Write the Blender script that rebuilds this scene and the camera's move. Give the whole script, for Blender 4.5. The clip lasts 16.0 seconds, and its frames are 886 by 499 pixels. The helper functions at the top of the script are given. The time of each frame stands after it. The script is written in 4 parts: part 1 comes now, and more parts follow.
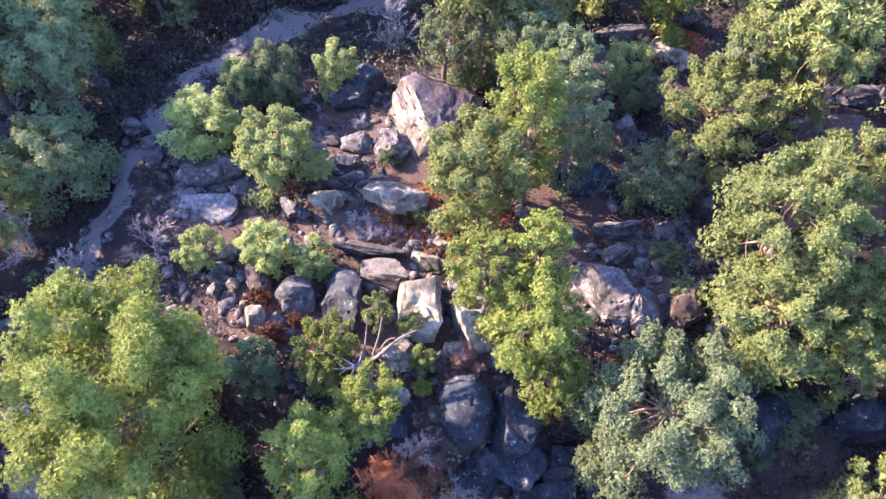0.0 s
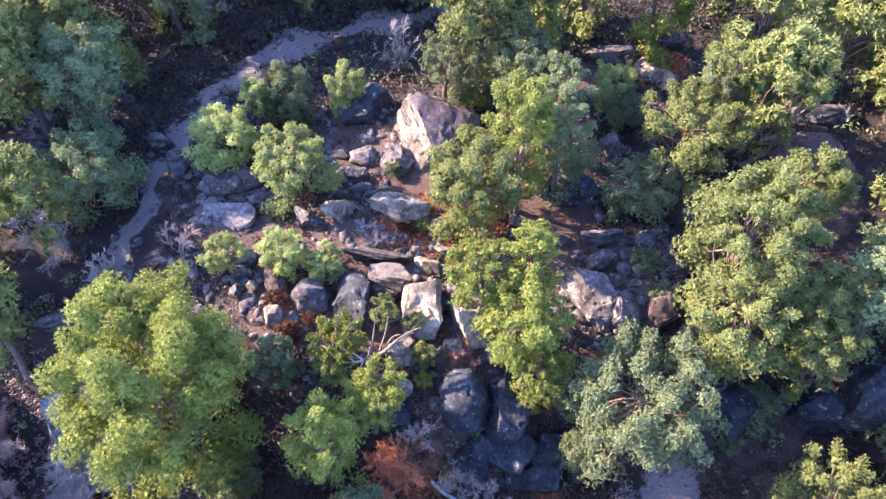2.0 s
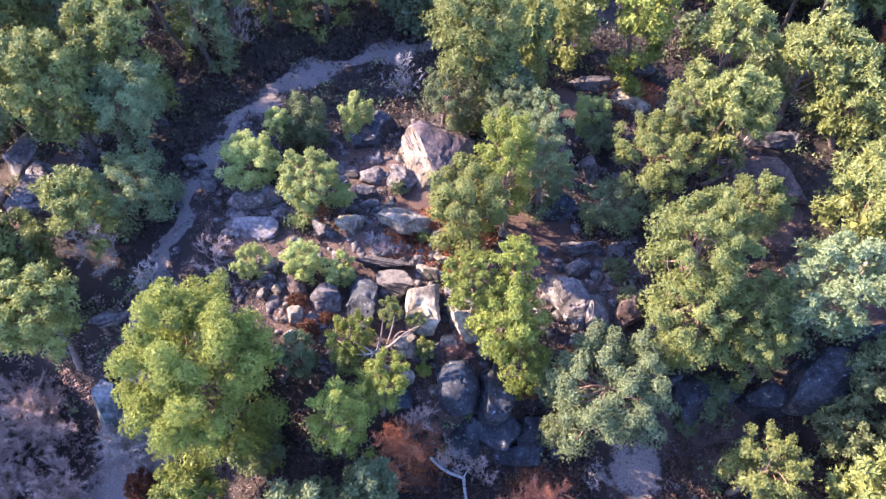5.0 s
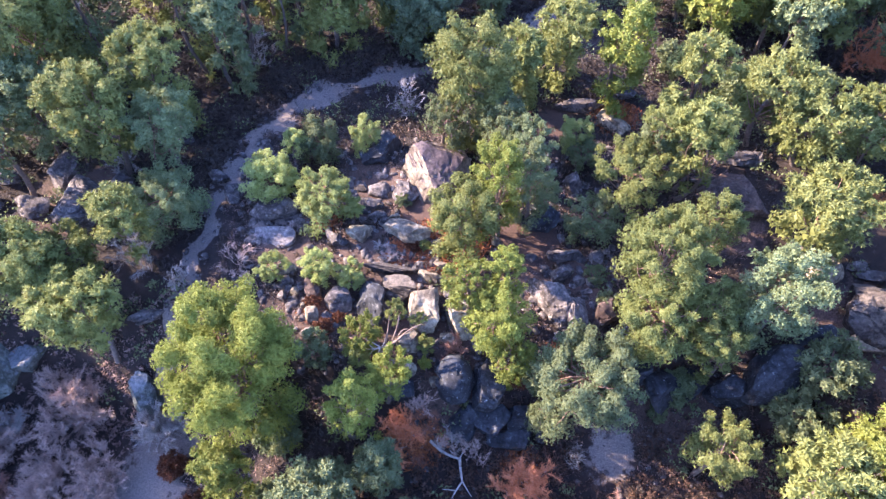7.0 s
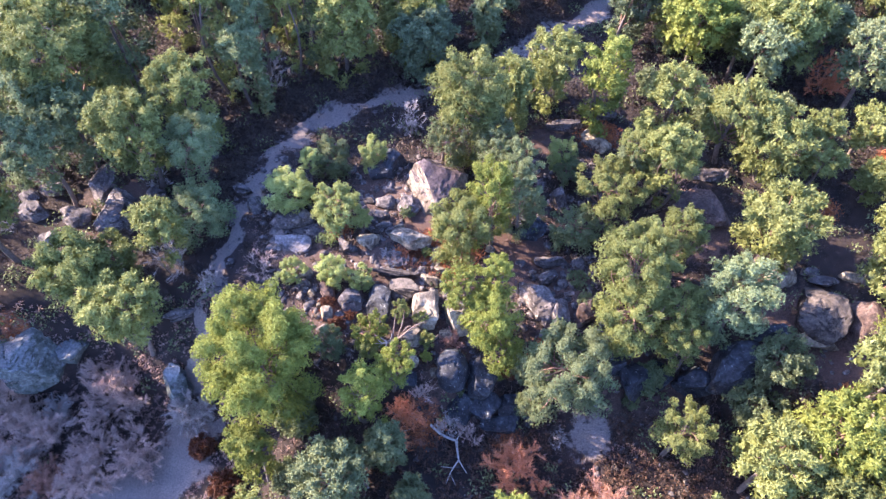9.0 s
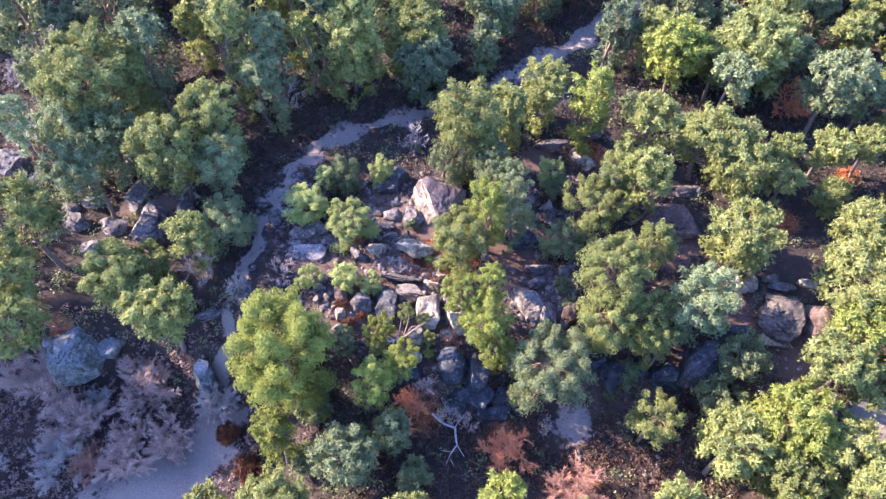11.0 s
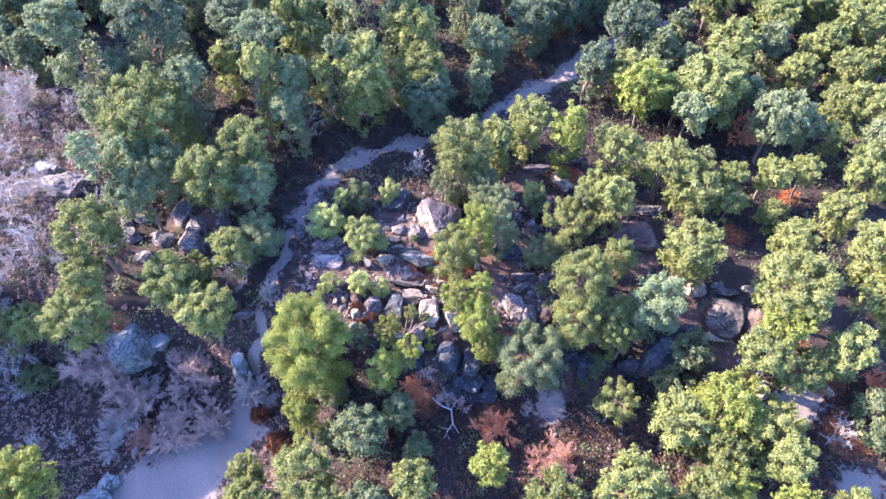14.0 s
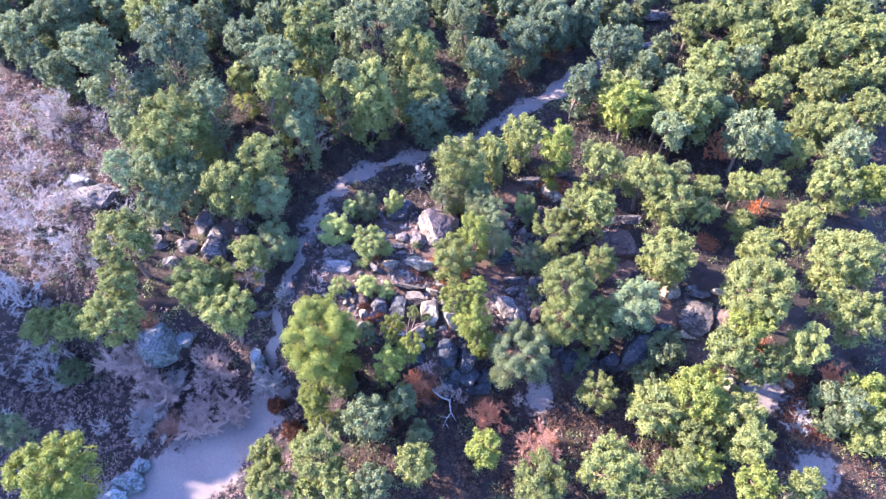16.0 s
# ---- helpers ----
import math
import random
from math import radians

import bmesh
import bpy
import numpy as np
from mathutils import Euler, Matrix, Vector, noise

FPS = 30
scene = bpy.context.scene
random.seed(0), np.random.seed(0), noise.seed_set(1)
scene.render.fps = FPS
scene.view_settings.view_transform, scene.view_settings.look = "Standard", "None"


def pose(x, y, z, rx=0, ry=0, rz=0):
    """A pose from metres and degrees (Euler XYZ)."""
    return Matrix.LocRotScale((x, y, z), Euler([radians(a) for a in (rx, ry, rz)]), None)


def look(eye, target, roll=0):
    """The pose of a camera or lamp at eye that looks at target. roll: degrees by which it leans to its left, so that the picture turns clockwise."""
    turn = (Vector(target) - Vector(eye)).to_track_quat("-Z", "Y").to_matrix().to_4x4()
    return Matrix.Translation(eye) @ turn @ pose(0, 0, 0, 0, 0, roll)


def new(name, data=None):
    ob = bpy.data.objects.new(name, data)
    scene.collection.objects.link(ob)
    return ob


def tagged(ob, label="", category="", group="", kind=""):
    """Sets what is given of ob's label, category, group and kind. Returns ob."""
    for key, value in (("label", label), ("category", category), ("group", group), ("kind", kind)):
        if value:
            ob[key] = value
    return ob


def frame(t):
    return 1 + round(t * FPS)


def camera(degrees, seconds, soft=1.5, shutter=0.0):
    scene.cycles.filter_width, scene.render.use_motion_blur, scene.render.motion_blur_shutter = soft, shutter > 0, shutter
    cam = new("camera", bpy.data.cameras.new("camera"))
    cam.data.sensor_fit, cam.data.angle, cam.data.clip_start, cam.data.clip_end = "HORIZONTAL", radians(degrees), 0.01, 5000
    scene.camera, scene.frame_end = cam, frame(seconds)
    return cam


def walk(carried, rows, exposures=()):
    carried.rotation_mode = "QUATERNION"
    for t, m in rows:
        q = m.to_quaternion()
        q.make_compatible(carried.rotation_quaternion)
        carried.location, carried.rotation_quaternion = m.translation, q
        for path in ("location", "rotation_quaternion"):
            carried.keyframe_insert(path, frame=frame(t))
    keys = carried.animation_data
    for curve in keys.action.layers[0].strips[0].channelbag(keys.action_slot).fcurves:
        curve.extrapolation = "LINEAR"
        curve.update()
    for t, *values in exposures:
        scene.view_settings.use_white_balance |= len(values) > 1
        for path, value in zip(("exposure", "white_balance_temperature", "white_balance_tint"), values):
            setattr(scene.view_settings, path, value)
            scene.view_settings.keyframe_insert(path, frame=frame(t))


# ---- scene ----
cam = camera(63.4, 16.0, soft=1.4)
METRES, EYE, TILT, LEAN, TURN = 42.0, 26.0, -58.0, 0.0, 0.0
ROWS = [
    (0.0, 0.0, 0.0, 0.0, 0.0, -0.0, 0.0),
    (0.5, 0.0003, -0.0163, 0.0012, 0.01, -0.01, -0.07),
    (1.0, 0.0007, -0.0337, 0.0024, 0.03, -0.01, -0.11),
    (1.5, 0.0008, -0.0527, 0.0039, 0.03, 0.01, -0.16),
    (2.0, 0.0003, -0.0711, 0.0057, 0.03, 0.02, -0.21),
    (2.5, 0.0006, -0.0897, 0.0077, 0.02, 0.04, -0.22),
    (3.0, 0.0018, -0.1085, 0.0098, 0.04, 0.05, -0.28),
    (3.5, 0.0023, -0.1272, 0.0115, 0.04, 0.05, -0.32),
    (4.0, 0.0027, -0.1475, 0.0127, 0.06, 0.05, -0.36),
    (6.5, 0.0057, -0.2803, 0.0234, 0.15, 0.1, -0.58),
    (7.0, 0.0063, -0.3101, 0.0255, 0.17, 0.11, -0.66),
    (7.5, 0.0068, -0.3413, 0.0274, 0.17, 0.11, -0.68),
    (8.0, 0.0074, -0.3742, 0.0298, 0.18, 0.09, -0.76),
    (8.5, 0.0078, -0.409, 0.0327, 0.2, 0.08, -0.82),
    (9.0, 0.0074, -0.4443, 0.0365, 0.17, 0.08, -0.83),
    (11.5, 0.0068, -0.6291, 0.056, 0.19, 0.09, -1.06),
    (12.0, 0.0084, -0.6723, 0.0605, 0.19, 0.08, -1.1),
    (12.5, 0.0097, -0.709, 0.0642, 0.2, 0.06, -1.08),
    (13.0, 0.0111, -0.7524, 0.0686, 0.24, 0.04, -1.12),
    (13.5, 0.012, -0.7897, 0.0719, 0.25, 0.03, -1.13),
    (14.0, 0.0136, -0.8334, 0.0757, 0.33, 0.02, -1.17),
    (14.5, 0.0141, -0.8701, 0.0794, 0.34, 0.0, -1.21),
    (15.0, 0.0144, -0.9134, 0.0833, 0.33, 0.01, -1.18),
    (15.5, 0.0163, -0.9506, 0.0873, 0.38, -0.03, -1.2),
    (16.0, 0.0179, -0.9953, 0.0917, 0.39, -0.03, -1.19),
]
walk(cam, [(t, pose(0, 0, EYE, TILT, LEAN, TURN) @ pose(METRES * x, METRES * y, METRES * z, 90 + pitch, roll, yaw)) for t, x, y, z, yaw, pitch, roll in ROWS],
     exposures=[(0, 2.52, 5060, 30), (4, 2.50, 5060, 30), (9, 2.50, 5020, 30), (12, 2.61, 4930, 30), (16, 2.82, 4750, 31)])

# ---- light: low autumn sun from the left, clear sky ----
SUN_FROM = math.atan2(-0.95, 0.31)
SUN_UP = radians(30)
sky_world = bpy.data.worlds.new("sky")
scene.world = sky_world
sky_world.use_nodes = True
wn = sky_world.node_tree
sky = wn.nodes.new("ShaderNodeTexSky")
sky.sky_type, sky.sun_disc = "NISHITA", False
sky.sun_elevation, sky.sun_rotation = SUN_UP, SUN_FROM
wn.links.new(sky.outputs[0], wn.nodes["Background"].inputs[0])
wn.nodes["Background"].inputs[1].default_value = 0.166
sun_data = bpy.data.lights.new("sun", "SUN")
sun_data.energy, sun_data.angle, sun_data.color = 5.7, radians(0.6), (1.0, 0.735, 0.37)
sun_lamp = new("sun", sun_data)
sun_lamp.matrix_world = look((math.sin(SUN_FROM) * 90 * math.cos(SUN_UP), math.cos(SUN_FROM) * 90 * math.cos(SUN_UP), 90 * math.sin(SUN_UP)), (0, 0, 0))


# ---- materials ----
def node_mat(name):
    m = bpy.data.materials.new(name)
    m.use_nodes = True
    t = m.node_tree
    return m, t, t.nodes["Principled BSDF"]


def add(t, kind, **values):
    n = t.nodes.new(kind)
    for k, v in values.items():
        n.inputs[k].default_value = v
    return n


def noise_tex(t, scale, detail=4.0, rough=0.55, coords="Object"):
    c = t.nodes.new("ShaderNodeTexCoord")
    n = add(t, "ShaderNodeTexNoise", Scale=scale, Detail=detail, Roughness=rough)
    t.links.new(c.outputs[coords], n.inputs["Vector"])
    return n


def ramp(t, src, stops):
    r = t.nodes.new("ShaderNodeValToRGB")
    while len(r.color_ramp.elements) < len(stops):
        r.color_ramp.elements.new(0.5)
    for e, (p, c) in zip(r.color_ramp.elements, stops):
        e.position, e.color = p, (*c, 1)
    t.links.new(src, r.inputs[0])
    return r


def mix(t, fac, a, b, how="MIX"):
    n = t.nodes.new("ShaderNodeMix")
    n.data_type, n.blend_type = "RGBA", how
    for sock, v in ((n.inputs[0], fac), (n.inputs[6], a), (n.inputs[7], b)):
        if isinstance(v, (int, float)):
            sock.default_value = v
        elif isinstance(v, tuple):
            sock.default_value = (*v, 1)
        else:
            t.links.new(v, sock)
    return n.outputs[2]


def shade(c, k):
    return tuple(v * k for v in c)


def leaf_mat(name, base, tip, thin=0.3):
    """Foliage: every leaf its own tint, whole boughs drift between base and tip, light passes through."""
    m, t, p = node_mat(name)
    g = t.nodes.new("ShaderNodeNewGeometry")
    each = ramp(t, g.outputs["Random Per Island"], [(0.0, shade(base, 0.85)), (0.5, base), (1.0, shade(tip, 0.95))])
    drift = noise_tex(t, 1.1, 4, 0.6)
    col = mix(t, ramp(t, drift.outputs["Fac"], [(0.35, (0, 0, 0)), (0.7, (1, 1, 1))]).outputs[0], each.outputs[0], tip)
    info = t.nodes.new("ShaderNodeObjectInfo")
    hsv = add(t, "ShaderNodeHueSaturation")
    vary = t.nodes.new("ShaderNodeMapRange")
    vary.inputs[3].default_value, vary.inputs[4].default_value = 0.82, 1.18
    t.links.new(info.outputs["Random"], vary.inputs[0])
    t.links.new(vary.outputs[0], hsv.inputs["Value"])
    t.links.new(col, hsv.inputs["Color"])
    t.links.new(hsv.outputs[0], p.inputs["Base Color"])
    p.inputs["Roughness"].default_value = 0.6
    p.inputs["Specular IOR Level"].default_value = 0.26
    tr = t.nodes.new("ShaderNodeBsdfTranslucent")
    t.links.new(hsv.outputs[0], tr.inputs[0])
    mx = t.nodes.new("ShaderNodeMixShader")
    mx.inputs[0].default_value = thin
    t.links.new(p.outputs[0], mx.inputs[1])
    t.links.new(tr.outputs[0], mx.inputs[2])
    t.links.new(mx.outputs[0], t.nodes["Material Output"].inputs[0])
    return m


def bark_mat(name, a, b):
    m, t, p = node_mat(name)
    n = noise_tex(t, 7, 5)
    t.links.new(ramp(t, n.outputs["Fac"], [(0.3, a), (0.7, b)]).outputs[0], p.inputs["Base Color"])
    p.inputs["Roughness"].default_value = 0.85
    return m


def stone_mat(name, dark, mid, pale, lichen, fleck=0.56, cap=(0.40, 0.52, 0.6), cap_tint=None, grain=3.4):
    """Weathered sandstone: broad stains, grain, pale lichen flecks, pits and fine relief."""
    m, t, p = node_mat(name)
    info = t.nodes.new("ShaderNodeObjectInfo")
    big = noise_tex(t, 1.1, 7, 0.68)
    fine = noise_tex(t, 4.5, 9, 0.68)
    spot = noise_tex(t, grain, 7, 0.72)
    streak = add(t, "ShaderNodeTexNoise", Scale=1.0, Detail=6.0, Roughness=0.65)
    squash = t.nodes.new("ShaderNodeMapping")
    squash.inputs["Scale"].default_value = (2.6, 2.6, 0.5)
    t.links.new(t.nodes.new("ShaderNodeTexCoord").outputs["Object"], squash.inputs[0])
    t.links.new(squash.outputs[0], streak.inputs["Vector"])
    for n in (big, spot):
        n.noise_dimensions = "4D"
        w = t.nodes.new("ShaderNodeMath")
        w.operation = "MULTIPLY"
        w.inputs[1].default_value = 37.0
        t.links.new(info.outputs["Random"], w.inputs[0])
        t.links.new(w.outputs[0], n.inputs["W"])
    col = ramp(t, big.outputs["Fac"], [(0.40, dark), (0.5, mid), (0.60, pale)]).outputs[0]
    col = mix(t, ramp(t, spot.outputs["Fac"], [(fleck, (0, 0, 0)), (fleck + 0.10, (0.8, 0.8, 0.8))]).outputs[0], col, lichen)
    col = mix(t, ramp(t, streak.outputs["Fac"], [(0.54, (0, 0, 0)), (0.68, (0.75, 0.75, 0.75))]).outputs[0], col, dark)
    geo = t.nodes.new("ShaderNodeNewGeometry")
    sep = t.nodes.new("ShaderNodeSeparateXYZ")
    t.links.new(geo.outputs["Normal"], sep.inputs[0])
    top = t.nodes.new("ShaderNodeMath")
    top.operation = "MULTIPLY"
    t.links.new(sep.outputs[2], top.inputs[0])
    t.links.new(spot.outputs["Fac"], top.inputs[1])
    col = mix(t, ramp(t, top.outputs[0], [(cap[0], (0, 0, 0)), (cap[1], (cap[2],) * 3)]).outputs[0], col, cap_tint or shade(mid, 0.62))
    col = mix(t, 0.5, col, ramp(t, fine.outputs["Fac"], [(0.38, (0.12, 0.12, 0.12)), (0.62, (0.92, 0.92, 0.92))]).outputs[0], "OVERLAY")
    t.links.new(col, p.inputs["Base Color"])
    p.inputs["Roughness"].default_value = 0.8
    p.inputs["Specular IOR Level"].default_value = 0.3
    bump = add(t, "ShaderNodeBump", Strength=0.7, Distance=0.07)
    t.links.new(fine.outputs["Fac"], bump.inputs["Height"])
    t.links.new(bump.outputs[0], p.inputs["Normal"])
    return m


LEAF = {
    "lime": leaf_mat("yellow_green_foliage", (0.136, 0.162, 0.027), (0.210, 0.231, 0.047)),
    "pine": leaf_mat("pine_foliage", (0.140, 0.157, 0.042), (0.217, 0.232, 0.072)),
    "olive": leaf_mat("olive_foliage", (0.120, 0.139, 0.039), (0.186, 0.204, 0.063)),
    # grey and blue leaf tints partly carry the bluish skylit shade on crowns
    "grey": leaf_mat("grey_green_foliage", (0.118, 0.150, 0.070), (0.192, 0.226, 0.107)),
    "blue": leaf_mat("dark_green_foliage", (0.104, 0.131, 0.062), (0.175, 0.198, 0.091)),
    "pale": leaf_mat("pale_green_foliage", (0.230, 0.272, 0.078), (0.338, 0.370, 0.128)),
    # leaf green darkened to stand in for shade over the back wood
    "deep": leaf_mat("shade_dimmed_foliage", (0.079, 0.104, 0.057), (0.129, 0.158, 0.084)),
    "rust": leaf_mat("rusty_foliage", (0.076, 0.032, 0.018), (0.135, 0.056, 0.031)),
}
LIMB = bark_mat("reddish_bark", (0.11, 0.065, 0.048), (0.27, 0.165, 0.125))
BARK = bark_mat("bark", (0.065, 0.05, 0.043), (0.16, 0.125, 0.11))
DEADWOOD = bark_mat("bleached_wood", (0.22, 0.185, 0.172), (0.49, 0.455, 0.435))
DEADBARK = bark_mat("weathered_bark", (0.085, 0.058, 0.048), (0.20, 0.145, 0.12))
TWIG = {
    "grey": bark_mat("grey_twigs", (0.225, 0.195, 0.186), (0.41, 0.365, 0.35)),
    "pink": bark_mat("brown_twigs", (0.28, 0.195, 0.168), (0.48, 0.355, 0.31)),
    "brown": bark_mat("dull_brown_twigs", (0.20, 0.10, 0.07), (0.36, 0.20, 0.15)),
    # rusty colour brightened to stand in for sun on the shrub
    "red": bark_mat("rusty_twigs", (0.42, 0.14, 0.06), (0.62, 0.27, 0.13)),
}
STONE = {
    "pale": stone_mat("pale_sandstone", (0.085, 0.066, 0.052), (0.190, 0.157, 0.116), (0.290, 0.246, 0.184), (0.360, 0.315, 0.248)),
    # lit top and shaded sides put in by face tilt, over dark stone
    "ledge": stone_mat("lit_top_sandstone", (0.018, 0.015, 0.016), (0.040, 0.033, 0.033), (0.090, 0.075, 0.070), (0.200, 0.175, 0.160), fleck=0.6, cap=(0.30, 0.42, 0.8), cap_tint=(0.088, 0.073, 0.063)),
    "grey": stone_mat("grey_sandstone", (0.034, 0.029, 0.031), (0.085, 0.073, 0.075), (0.165, 0.142, 0.138), (0.300, 0.270, 0.262), fleck=0.535),
    "lichen": stone_mat("pale_lichened_sandstone", (0.070, 0.062, 0.068), (0.150, 0.136, 0.145), (0.230, 0.212, 0.220), (0.290, 0.272, 0.280)),
    # shade put in as a blue-grey tint, strongest on upward faces
    "blue": stone_mat("lichened_sandstone", (0.045, 0.050, 0.044), (0.080, 0.086, 0.080), (0.130, 0.136, 0.132), (0.210, 0.214, 0.214), cap=(0.30, 0.40, 0.85), cap_tint=(0.170, 0.172, 0.186)),
    "capped": stone_mat("capped_sandstone", (0.075, 0.057, 0.046), (0.140, 0.115, 0.092), (0.190, 0.160, 0.130), (0.215, 0.188, 0.165), cap=(0.34, 0.41, 0.95), cap_tint=(0.068, 0.050, 0.056)),
    # near-black tones put the shade below the ledge into the stone; flecks are lichen
    "dark": stone_mat("shade_dark_sandstone", (0.014, 0.014, 0.018), (0.026, 0.027, 0.034), (0.048, 0.050, 0.060), (0.420, 0.425, 0.430), fleck=0.585, cap=(0.5, 0.6, 0.2), grain=5.0),
    "brown": stone_mat("rusty_sandstone", (0.045, 0.030, 0.026), (0.082, 0.053, 0.044), (0.130, 0.092, 0.079), (0.200, 0.172, 0.160)),
}
# heather tones lifted and warmed to carry soft sun over the heath
HEATHER = leaf_mat("heather", (0.190, 0.118, 0.100), (0.360, 0.250, 0.220), 0.1)
BRACKEN = leaf_mat("bracken", (0.26, 0.082, 0.030), (0.47, 0.19, 0.080), 0.2)
RUSTY = leaf_mat("dry_bracken", (0.055, 0.032, 0.024), (0.130, 0.075, 0.052), 0.15)
# browns darkened to put the shade of the wood floor into the colour
SHADE_SCRUB = leaf_mat("dry_scrub", (0.034, 0.026, 0.024), (0.070, 0.054, 0.046), 0.15)


def ground_mat():
    m, t, p = node_mat("forest_floor")
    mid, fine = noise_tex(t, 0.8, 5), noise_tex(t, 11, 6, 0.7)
    # soil and brown-patch tones are darkened to hold the shade under trees
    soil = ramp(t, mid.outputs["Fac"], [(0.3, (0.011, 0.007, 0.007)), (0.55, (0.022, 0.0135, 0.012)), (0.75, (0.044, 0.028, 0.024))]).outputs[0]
    for attr, lo, hi in (("rock", (0.030, 0.017, 0.014), (0.100, 0.064, 0.052)), ("brown", (0.042, 0.023, 0.018), (0.075, 0.044, 0.034)), ("litter", (0.085, 0.036, 0.022), (0.19, 0.085, 0.050)), ("sand", (0.105, 0.086, 0.081), (0.178, 0.147, 0.139))):
        a = t.nodes.new("ShaderNodeAttribute")
        a.attribute_name = attr
        edge = t.nodes.new("ShaderNodeMath")
        edge.operation = "ADD"
        brk = noise_tex(t, 1.7, 6, 0.65)
        t.links.new(a.outputs["Fac"], edge.inputs[0])
        t.links.new(brk.outputs["Fac"], edge.inputs[1])
        cover = ramp(t, edge.outputs[0], [(0.88, (0, 0, 0)), (1.0, (1, 1, 1))]).outputs[0]
        soil = mix(t, cover, soil, ramp(t, fine.outputs["Fac"], [(0.3, lo), (0.7, hi)]).outputs[0])
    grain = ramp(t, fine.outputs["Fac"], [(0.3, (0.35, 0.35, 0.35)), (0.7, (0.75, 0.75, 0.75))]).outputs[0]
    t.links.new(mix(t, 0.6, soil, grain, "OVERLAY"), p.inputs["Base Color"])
    p.inputs["Roughness"].default_value = 0.95
    bump = add(t, "ShaderNodeBump", Strength=0.7, Distance=0.08)
    t.links.new(fine.outputs["Fac"], bump.inputs["Height"])
    t.links.new(bump.outputs[0], p.inputs["Normal"])
    return m


GROUND = ground_mat()


# ---- lie of the land ----
def smooth(a, b, v):
    u = min(1.0, max(0.0, (v - a) / (b - a)))
    return u * u * (3 - 2 * u)


def height(x, y):
    """Lie of the land: a sandstone ledge that drops towards a lower sandy flat."""
    edge = 9.0 + 3.5 * smooth(-10, -18, x) - 2.5 * smooth(18, 26, x) + 0.8 * math.sin(x * 0.45) + 3.2 * math.exp(-((x - 15.5) / 4.5) ** 2)
    low = -4.2 - 3.7 * smooth(-4, -17, x) + 3.0 * smooth(20, 28, x)
    top = -1.2 * smooth(-11, -19, x) + 1.2 * smooth(-26, -38, x)
    z = low + (top - low) * smooth(edge - 4.0, edge + 3.0, y)
    z -= (1.3 + 0.6 * smooth(4, -6, x)) * smooth(23.5, 32, y) + 1.6 * smooth(30, 50, y)
    # unseen western rise, added to lift the shade-casting trees
    z += 7.0 * smooth(-56, -66, x) * smooth(34, 22, y)
    z += 0.30 * math.sin(x * 0.31 + 1.3) * math.cos(y * 0.27) + 0.16 * math.sin(x * 0.9 + y * 0.7)
    return z


PATH = [(22.3, 53.3, 0.77), (16.1, 49.0, 0.79), (14.2, 46.8, 1.21), (10.1, 43.4, 1.17), (4.4, 38.3, 0.96), (-0.3, 36.3, 0.95), (-4.2, 34.5, 0.74), (-8.1, 32.8, 0.82), (-11.3, 30.6, 0.91), (-13.1, 26.5, 0.8), (-14.2, 22.9, 0.65), (-15.3, 18.9, 0.55), (-15.8, 14.3, 0.45), (-16.6, 11.8, 0.45), (-17.4, 9.5, 0.59), (-17.0, 6.7, 1.44), (-19.1, 3.4, 2.5), (-22.0, 0.5, 3.3), (-25.4, -2.0, 3.8), (-29.7, -5.3, 3.7)]
SAND = [(-10.6, 19.4, 1.5), (10.0, 6.1, 1.3), (30.5, 6.1, 1.9), (34.2, -1.1, 1.8)]
LITTER = [(-1.3, 17.2, 0.7), (-0.4, 16.8, 0.6), (-1.2, 18.3, 1.3), (1.0, 16.4, 1.2), (-2.8, 17.4, 0.9), (2.0, 17.9, 1.0), (0.1, 17.6, 1.6), (28.0, 22.4, 1.2), (34.7, 27.4, 1.0), (26.2, 7.3, 1.3), (33.5, 7.5, 1.1), (10.2, 1.9, 1.3), (14.2, 54.3, 2.2), (34.2, 3.5, 1.9), (-6.9, 13.0, 1.0), (12.5, 29.6, 1.6), (7.0, 10.8, 0.9), (-7.3, 20.0, 1.0), (-29.4, 12.6, 0.9), (30.3, 11.2, 1.6), (4.8, 5.3, 1.2), (-1.2, 6.7, 1.5)]
BROWN = [(5.4, 18.5, 2.2), (-1.4, 20.2, 1.6), (12.4, 11.5, 1.8), (8.1, 28.7, 1.6), (17.0, 21.0, 1.5), (26.0, 9.5, 1.6)]
ROCKY = [(-4.0, 16.0, 3.0), (-7.0, 13.5, 2.2), (-2.0, 13.0, 2.6), (4.5, 15.5, 2.0), (8.0, 15.0, 2.6), (-9.5, 18.0, 2.2), (-5.0, 22.5, 2.6), (1.5, 9.5, 2.6), (14.0, 8.5, 3.0), (24.0, 12.5, 3.2), (18.0, 20.0, 2.5), (-24.0, 22.0, 3.0)]


def spots(x, y, places):
    best = np.full(x.shape, -9.0)
    for px, py, r in places:
        best = np.maximum(best, 1.0 - np.hypot(x - px, y - py) / r)
    return best


def on_path(x, y):
    best = np.full(x.shape, -9.0)
    for (ax, ay, ar), (bx, by, br) in zip(PATH, PATH[1:]):
        dx, dy = bx - ax, by - ay
        u = np.clip(((x - ax) * dx + (y - ay) * dy) / (dx * dx + dy * dy), 0, 1)
        r = ar + (br - ar) * u
        best = np.maximum(best, 1.0 - np.hypot(x - ax - u * dx, y - ay - u * dy) / r)
    return best


